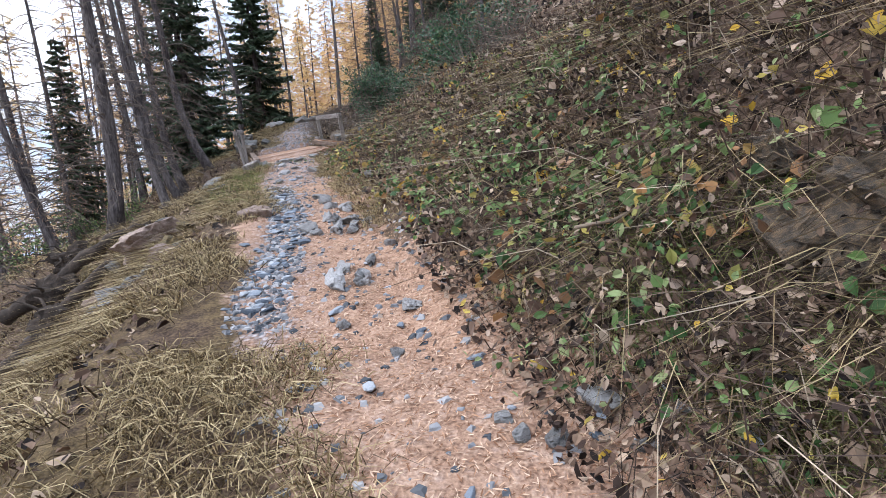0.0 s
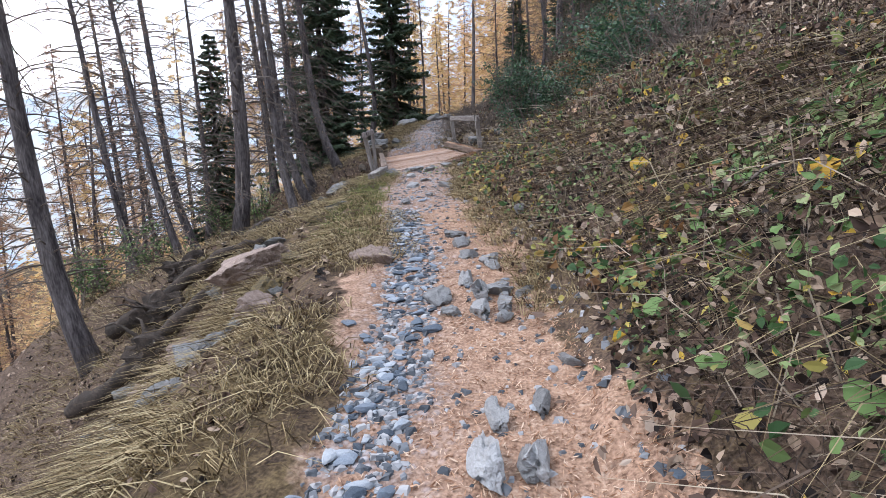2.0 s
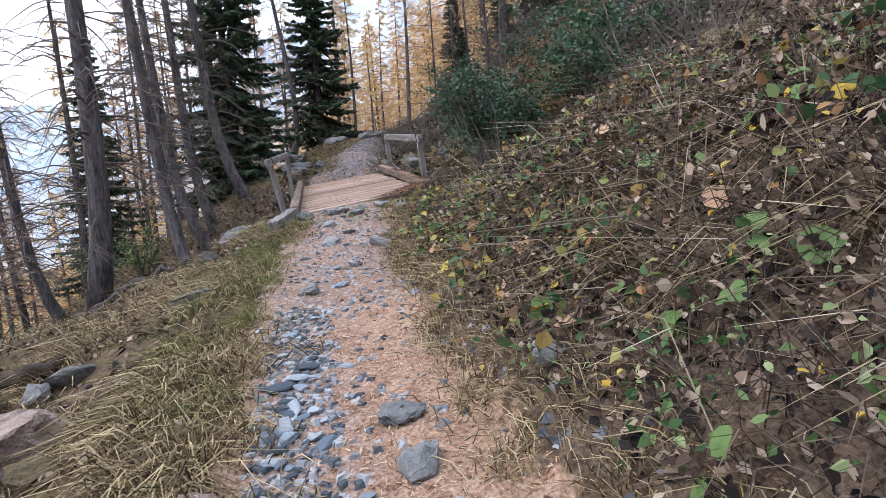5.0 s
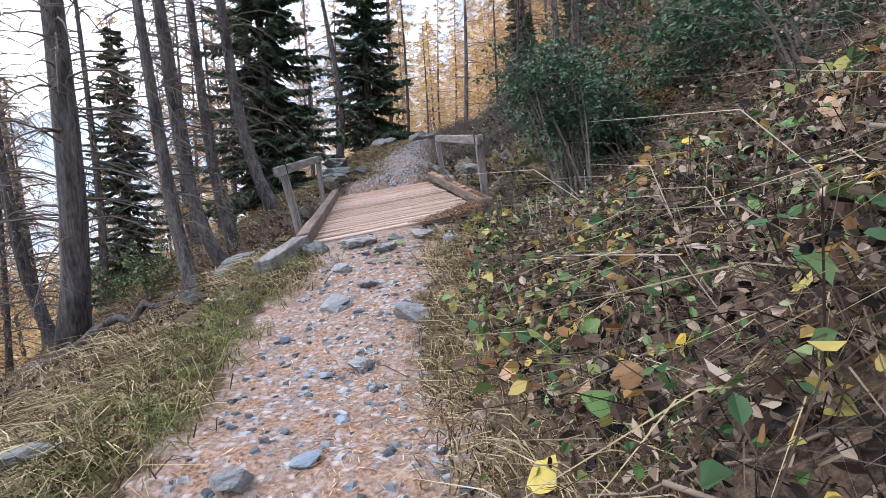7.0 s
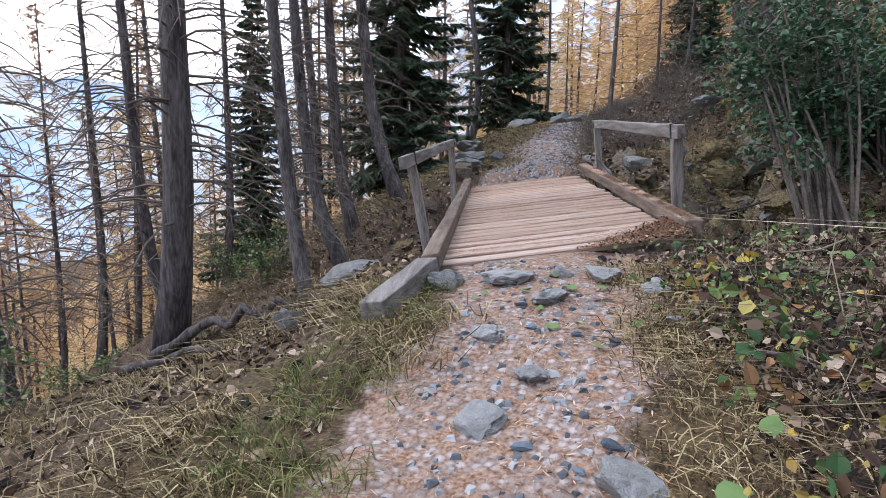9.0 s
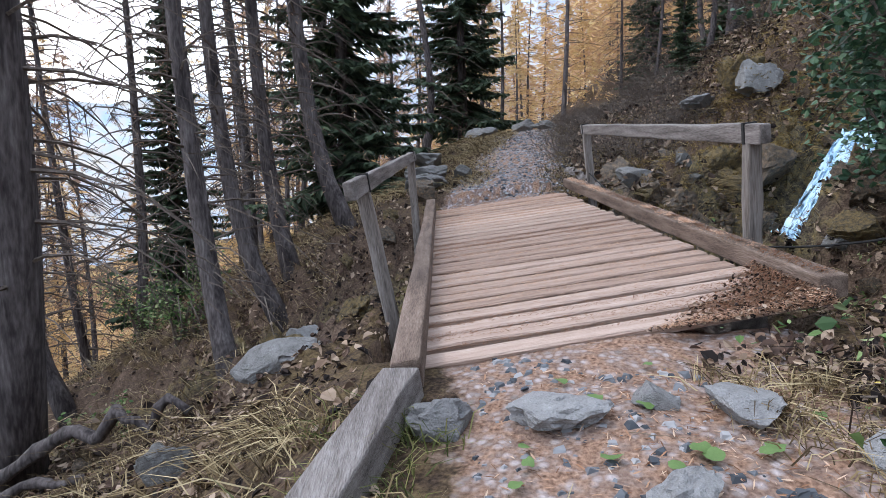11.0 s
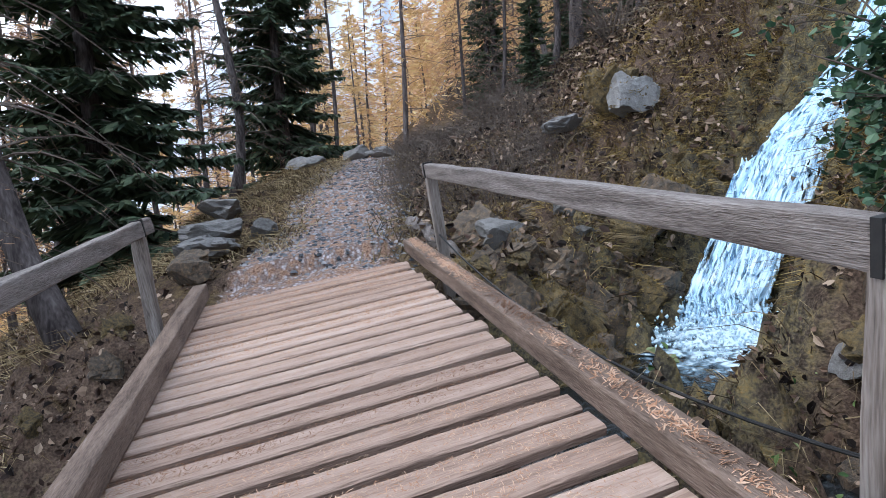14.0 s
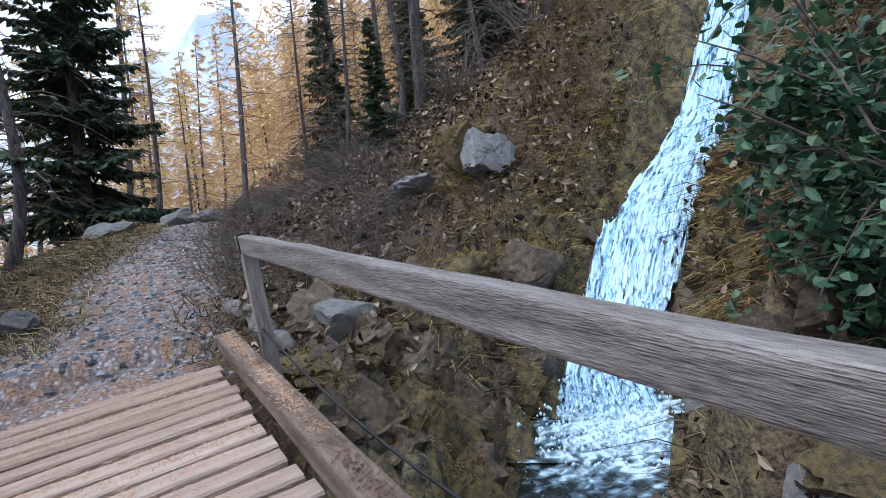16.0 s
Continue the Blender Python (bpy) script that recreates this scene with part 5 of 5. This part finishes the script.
cloud_mesh("gravel", v, (np.arange(n)[:, None, None] * 8 + cube[None]).reshape(-1, 4), GRIT, "grey gravel worn out of the trail", "gravel")


# ---- leafy shrub over the pool, and smaller ones ----
def shrub(x, y, centre, radii, stems, count, leaf, material, label, seed, name="shrub"):
    q = random.Random(seed)
    s = empty(name, pose(x, y, on_ground(x, y)), label, "shrub")
    wood, crown = Shape(), Shape()
    c = Vector(centre) - Vector((x, y, on_ground(x, y)))
    tips = []
    for i in range(stems):
        d = Vector((q.gauss(0, 1), q.gauss(0, 1), q.gauss(0, 0.8))).normalized()
        tip = c + Vector((d.x * radii[0], d.y * radii[1], d.z * radii[2])) * q.uniform(0.5, 1)
        foot_ = Vector((q.uniform(-0.2, 0.2), q.uniform(-0.2, 0.2), -0.1))
        pts = curve(foot_, tip, -0.12 * tip.length, 6, (q.uniform(-0.1, 0.1), q.uniform(-0.1, 0.1), 0))
        wood.tube(pts, [0.022, 0.019, 0.016, 0.012, 0.009, 0.006, 0.003], 5, False)
        for _ in range(7):
            g = q.uniform(0.35, 0.95)
            k_ = min(5, int(g * 6))
            b0 = pts[k_].lerp(pts[k_ + 1], g * 6 - k_)
            e = b0 + Vector((q.gauss(0, 0.3), q.gauss(0, 0.3), q.gauss(0.02, 0.22))) * min(1.6, max(radii))
            wood.tube([b0, b0.lerp(e, 0.5) + Vector((0, 0, 0.04)), e], [0.007, 0.005, 0.002], 3, False)
            tips.append((b0, e))
    for _ in range(count):
        b0, e = q.choice(tips)
        p = b0.lerp(e, q.uniform(0.15, 1.05)) + Vector((q.gauss(0, 0.05), q.gauss(0, 0.05), q.gauss(0, 0.05)))
        a = Vector((q.gauss(0, 1), q.gauss(0, 1), q.gauss(-0.5, 0.5))).normalized()
        sd = a.cross(Vector((q.gauss(0, 0.5), q.gauss(0, 0.5), 1))).normalized()
        n_ = len(crown.v)
        L, W_ = leaf * q.uniform(0.7, 1.3), leaf * q.uniform(0.6, 0.95)
        up = a.cross(sd) * W_ * 0.15
        crown.v += [p, p + a * L * 0.3 + sd * W_ / 2 + up, p + a * L * 0.7 + sd * W_ * 0.38 + up, p + a * L, p + a * L * 0.7 - sd * W_ * 0.38 + up, p + a * L * 0.3 - sd * W_ / 2 + up]
        crown.f += [(n_, n_ + 1, n_ + 2, n_ + 3), (n_, n_ + 3, n_ + 4, n_ + 5)]
    tagged(part("stemwork", wood, TWIG, s), kind="stuff")
    tagged(part("foliage", crown, material, s), kind="stuff")
    return s


shrub(-0.9, 17.5, (-1.5, 17.65, 4.9), (0.85, 1.1, 1.1), 30, 4600, 0.07, SHRUBLEAF, "leafy green alder shrub leaning over the pool", 3)
shrub(0.3, 18.0, (-0.1, 18.3, 5.9), (1.4, 1.5, 1.5), 24, 4200, 0.07, SHRUBLEAF, "leafy green alder shrub beside the waterfall", 4)
shrub(-1.6, 15.6, (-2.1, 15.75, 5.05), (0.7, 0.8, 0.85), 26, 4600, 0.055, SHRUBLEAF, "dense green shrub on the bank by the bridge", 5)
shrub(0.9, 15.0, (0.8, 15.2, 6.0), (1.6, 1.6, 1.2), 22, 3800, 0.075, SHRUBLEAF, "dark green shrub high on the bank", 6)
shrub(-1.1, 17.5, (-1.6, 17.6, 4.3), (0.45, 0.5, 0.6), 14, 1300, 0.075, SHRUBLEAF, "young leafy alder shrub at the pool's edge", 7)
for i, (x, y) in enumerate(((-9.9, 15.6), (-10.8, 17.6), (-11.6, 14.6), (-9.6, 12.2), (-12.8, 18.4), (-10.4, 11.0), (-13.5, 15.5))):
    shrub(x, y, (x, y, on_ground(x, y) + 0.9), (0.8, 0.8, 0.7), 14, 900, 0.06, GREENLEAF, "pale green shrub under the larches", 20 + i)
for i, (x, y, h) in enumerate(((-0.8, 24.5, 1.3), (0.6, 24.0, 1.6), (-2.0, 25.5, 1.2), (2.2, 22.5, 1.6), (-4.0, 27.5, 1.0), (1.5, 13.6, 1.2))):
    shrub(x, y, (x, y, on_ground(x, y) + h * 0.7), (1.1, 1.1, h * 0.7), 34, 120, 0.05, DEADLEAF, "leafless brown shrub on the steep slope", 40 + i)

# ---- large fading leaves, sticks, logs ----
def broad_leaf(material, seed):
    q = random.Random(seed)
    sh = Shape()
    sh.v.append(Vector((0, 0, 0.02)))
    for k_ in range(13):
        w_ = 2 * math.pi * k_ / 13
        r = (1 - 0.35 * math.exp(-((w_ - math.pi) / 0.4) ** 2)) * q.uniform(0.88, 1.08)
        sh.v.append(Vector((r * math.cos(w_), r * 0.85 * math.sin(w_), 0.12 * math.sin(2 * w_ + seed) + q.uniform(-0.06, 0.1))))
    for k_ in range(13):
        sh.f.append((0, 1 + k_, 1 + (k_ + 1) % 13))
    return sh.mesh("leaf", material, True)


BROAD = [broad_leaf(YELLOWLEAF, 1), broad_leaf(GREENLEAF, 2), broad_leaf(YELLOWLEAF, 3), broad_leaf(SHED, 4), broad_leaf(GREENLEAF, 5)]
BROAD_LABEL = ["large yellow fading leaf on the bank", "broad green leaf on the bank", "large yellow fading leaf on the bank", "large brown withered leaf on the bank", "broad green leaf on the bank"]
lr = random.Random(9)
for i in range(260):
    y0 = lr.uniform(2.5, 13.9)
    u0 = knots(y0, TRAIL_AT, TRAIL_HI) + lr.uniform(0.15, 2.1)
    x0 = knots(y0, TRAIL_Y, TRAIL_X) + u0 / 0.93
    k_ = lr.choice((0, 1, 1, 2, 3, 4, 4))
    ob = new("broad_leaf", BROAD[k_])
    nrm = Vector(slope_normal(np.array([x0]), np.array([y0]))[0])
    turn = nrm.to_track_quat("Z", "Y").to_matrix().to_4x4()
    ob.matrix_basis = Matrix.Translation((x0, y0, on_ground(x0, y0) + lr.uniform(0.06, 0.2))) @ turn @ pose(0, 0, 0, lr.uniform(-40, 40), lr.uniform(-40, 40), lr.uniform(0, 360)) @ Matrix.Scale(lr.uniform(0.03, 0.075), 4)
    tagged(ob, BROAD_LABEL[k_], "leaf", "broad leaves on the bank")
for i in range(26):
    x0, y0 = lr.uniform(-3.9, -2.5), lr.uniform(12.3, 14.0)
    ob = new("broad_leaf", BROAD[lr.choice((1, 4))])
    ob.matrix_basis = pose(x0, y0, on_ground(x0, y0) + 0.03, lr.uniform(-15, 15), lr.uniform(-15, 15), lr.uniform(0, 360)) @ Matrix.Scale(lr.uniform(0.025, 0.045), 4)
    tagged(ob, "fallen grey-green leaf before the bridge", "leaf", "fallen leaves before the bridge")


ROOT = mat("dark_roots", [(0.015, 0.012, 0.01), (0.04, 0.03, 0.024), (0.09, 0.065, 0.05)], 6, 0.95, 0.8, 30)


def stick_mesh(seed, length, r, material):
    q = random.Random(seed)
    sh = Shape()
    pts = [(length * (k_ / 6 - 0.5), q.uniform(-0.03, 0.03) * length, q.uniform(-0.02, 0.04) * length) for k_ in range(7)]
    sh.tube(pts, [r * (1 - 0.1 * k_) for k_ in range(7)], 6)
    return sh.mesh("stick", material, True)


STICKS = [stick_mesh(s_, 1.0, 0.009, STALK) for s_ in range(4)] + [stick_mesh(9, 1.0, 0.012, TWIG)]
for i in range(80):
    y0 = lr.uniform(2.5, 14)
    u0 = lr.uniform(1.0, 3.2) if i < 66 else lr.uniform(-0.6, 1.0)
    x0 = knots(y0, TRAIL_Y, TRAIL_X) + u0 / 0.93
    nrm = Vector(slope_normal(np.array([x0]), np.array([y0]), 0.3)[0])
    ob = new("stick", STICKS[i % 5])
    s_ = lr.uniform(0.35, 1.1) if i < 66 else lr.uniform(0.15, 0.4)
    ob.matrix_basis = Matrix.Translation((x0, y0, on_ground(x0, y0) + (0.06 if i < 66 else 0.015))) @ nrm.to_track_quat("Z", "Y").to_matrix().to_4x4() @ pose(0, 0, 0, 0, lr.uniform(-14, 14) if i < 66 else 0, lr.uniform(0, 360)) @ Matrix.Scale(s_, 4)
    tagged(ob, "dry pale stalk fallen across the bank" if i < 66 else "small dry stick on the trail", "stick", "sticks and stalks")
for pts, rad, mt, lab in (
        ([(-5.3, 20.9, 0.12), (-4.9, 20.5, 0.1), (-4.6, 20.2, 0.1)], (0.1, 0.1, 0.09), GREYWOOD, "short grey log at the trail's edge"),
        ([(-8.6, 13.7, 0.25), (-7.9, 14.0, 0.35), (-7.2, 14.1, 0.28), (-6.7, 14.25, 0.05)], (0.065, 0.06, 0.045, 0.03), BARK, "dark curved root on the slope"),
        ([(-6.6, 7.7, 0.3), (-5.8, 7.75, 0.25), (-5.0, 8.0, 0.15), (-4.3, 8.45, 0.0)], (0.13, 0.12, 0.1, 0.07), ROOT, "dark decayed log half buried in the eroded slope"),
        ([(-6.9, 8.7, 0.35), (-6.0, 8.8, 0.3), (-5.2, 9.1, 0.2), (-4.6, 9.5, 0.0)], (0.12, 0.12, 0.1, 0.06), ROOT, "dark decayed log half buried in the eroded slope"),
        ([(-5.6, 6.7, 0.05), (-4.9, 7.3, 0.12), (-4.1, 7.5, 0.0)], (0.06, 0.05, 0.03), ROOT, "dark root on the eroded slope"),
        ([(-8.4, 13.2, 0.1), (-7.8, 13.7, 0.15), (-7.3, 13.8, 0.1)], (0.05, 0.04, 0.025), BARK, "dark curved root on the slope")):
    sh = Shape()
    way, rads = [], []
    for (p0, r0), (p1, r1) in zip(zip(pts, rad), zip(pts[1:], rad[1:])):
        for k_ in range(6):
            f_ = k_ / 6
            px, py = p0[0] + (p1[0] - p0[0]) * f_ + lr.uniform(-0.03, 0.03), p0[1] + (p1[1] - p0[1]) * f_ + lr.uniform(-0.03, 0.03)
            way.append((px, py, on_ground(px, py) + p0[2] + (p1[2] - p0[2]) * f_))
            rads.append((r0 + (r1 - r0) * f_) * lr.uniform(0.7, 1.2))
    sh.tube(way, rads, 9)
    tagged(new("log", sh.mesh("log", mt, True)), lab, "log")
for x0, y0, s_, m_ in ((0.6, 12.3, .3, 0), (0.95, 12.2, .28, 1), (0.3, 12.5, .22, 2), (1.3, 12.4, .3, 3), (1.7, 12.5, .3, 4), (-5.6, 9.3, .25, 3), (-5.1, 8.1, .22, 4), (-6.6, 15.0, .28, 1), (-5.9, 15.2, .2, 2)):
    stone(MOSSY[m_], x0, y0, s_, "boulder capped with yellow-green moss", "boulder", "boulder", "mossy boulders", 0.3)

# an uprooted root plate on the slope
rr = random.Random(17)
for cx_, cy_, n_, R_ in ((-5.9, 8.7, 13, 0.7), (-5.2, 7.9, 9, 0.6), (-6.6, 10.0, 8, 0.6)):
    zc = on_ground(cx_, cy_)
    plate = empty("root_plate", pose(cx_, cy_, zc), "dark uprooted root plate with clinging soil", "roots", "root plates on the slope")
    core = rock_mesh(int(100 + cx_ * -10), ROOT, (1, 0.6, 0.7), 2, 4, 0.7)
    p = part("soil", core, None, plate, "clump of dark soil")
    p.matrix_basis = pose(0, 0, 0.05, 0, 0, 25) @ Matrix.Scale(R_ * 0.62, 4)
    for i in range(n_):
        w_ = rr.uniform(0, 6.28)
        d_ = Vector((math.cos(w_), math.sin(w_) * 0.7, rr.uniform(-0.15, 0.5)))
        sh = Shape()
        pts = [d_ * R_ * (0.2 + 1.1 * k_ / 5) + Vector((rr.uniform(-0.06, 0.06), rr.uniform(-0.06, 0.06), 0.12 * math.sin(k_ * 0.6) + rr.uniform(-0.04, 0.04))) for k_ in range(6)]
        r0 = rr.uniform(0.015, 0.045)
        sh.tube(pts, [r0 * (1 - 0.16 * k_) for k_ in range(6)], 6)
        part("root", sh, ROOT, plate, smooth=True)
for x0, y0, s_, m_ in ((2.23, 3.18, 0.22, 0), (2.2, 2.86, 0.3, 1), (2.28, 2.7, 0.26, 2), (2.34, 2.88, 0.2, 3), (2.36, 2.74, 0.28, 1), (1.79, 4.43, 0.12, 2),):
    stone(WET[m_], x0, y0, s_ * 0.75, "dark wet rock jutting from the bank", "boulder", "boulder", "rocks in the bank", 0.3)

# clutter round the gully: litter, grass and broken rock
def field(n, xr, yr, d=0.8):
    return away(ng.uniform(*xr, n), ng.uniform(*yr, n), d)


x, y = field(9000, (-3.3, 1.5), (13.9, 19.6), 0.75)
leaves("leaf_litter", x, y, (0.03, 0.07), (0, 0.08), 0.7, DEADLEAF, "brown litter beside the pool", "litter")
x, y = field(420, (-3.2, 1.5), (13.9, 19.6), 0.8)
blades("dry_grass", x, y, (0.12, 0.36), 0.0035, 1.0, (0.2, 0.7), 20, 0.1, STRAW, "brown grass hanging beside the pool", "grass")
x, y = field(1100, (-3.2, 0.5), (13.9, 17.5), 0.9)
leaves("herb", x, y, (0.03, 0.07), (0.03, 0.2), 0.6, GREENLEAF, "green herb leaves beside the bridge", "herb")
x, y = field(8000, (-10, -5.2), (12.8, 18.6), 0.5)
leaves("leaf_litter", x, y, (0.03, 0.07), (0, 0.06), 0.6, DEADLEAF, "brown litter below the bridge", "litter")
cr = random.Random(31)
for i in range(150):
    if i < 72:
        x0, y0 = cr.uniform(-4.7, -2.3), cr.uniform(19.3, 21.0)
    elif i < 112:
        x0, y0 = cr.uniform(-2.4, -0.6), cr.uniform(16.6, 19.4)
    elif i < 132:
        x0, y0 = cr.uniform(-8.2, -5.4), cr.uniform(14.0, 19.0)
    else:
        x0, y0 = cr.uniform(-5.6, -2.6), cr.uniform(5.6, 9.4)
    a_, q_ = x0 * ALONG.x + y0 * ALONG.y, x0 * ACROSS.x + y0 * ACROSS.y
    if 13 < a_ < 20.3 and 1.0 < q_ < 4.1 or stream_near(x0, y0)[0] < 0.7 and y0 > 13:
        continue
    k_ = cr.random()
    m_, lab = (WET, "rough brown rock in the gully's side") if k_ < 0.6 else (MOSSY, "rock with golden moss in the gully's side") if k_ < 0.85 else (ROCKS, "grey angular rock in the gully's side")
    if y0 < 12:
        m_, lab = (ROCKS, "grey earthy rock on the slope below the trail") if k_ < 0.5 else (MOSSY, "mossy rock on the slope below the trail")
    stone(m_[i % 5], x0, y0, cr.choice((0.09, 0.13, 0.18, 0.26)) * cr.uniform(0.8, 1.25), lab, "rock", "rock", "broken rocks", 0.35)

x, y = field(1500, (-5, 1.5), (19.4, 24.5), 0.65)
keep = trail_offset(x, y) > 1.0
blades("moss", x[keep], y[keep], (0.04, 0.12), 0.005, 0.8, (0.3, 0.8), 34, 0.11, GOLDMOSS, "cushions of golden moss round the waterfall", "moss")
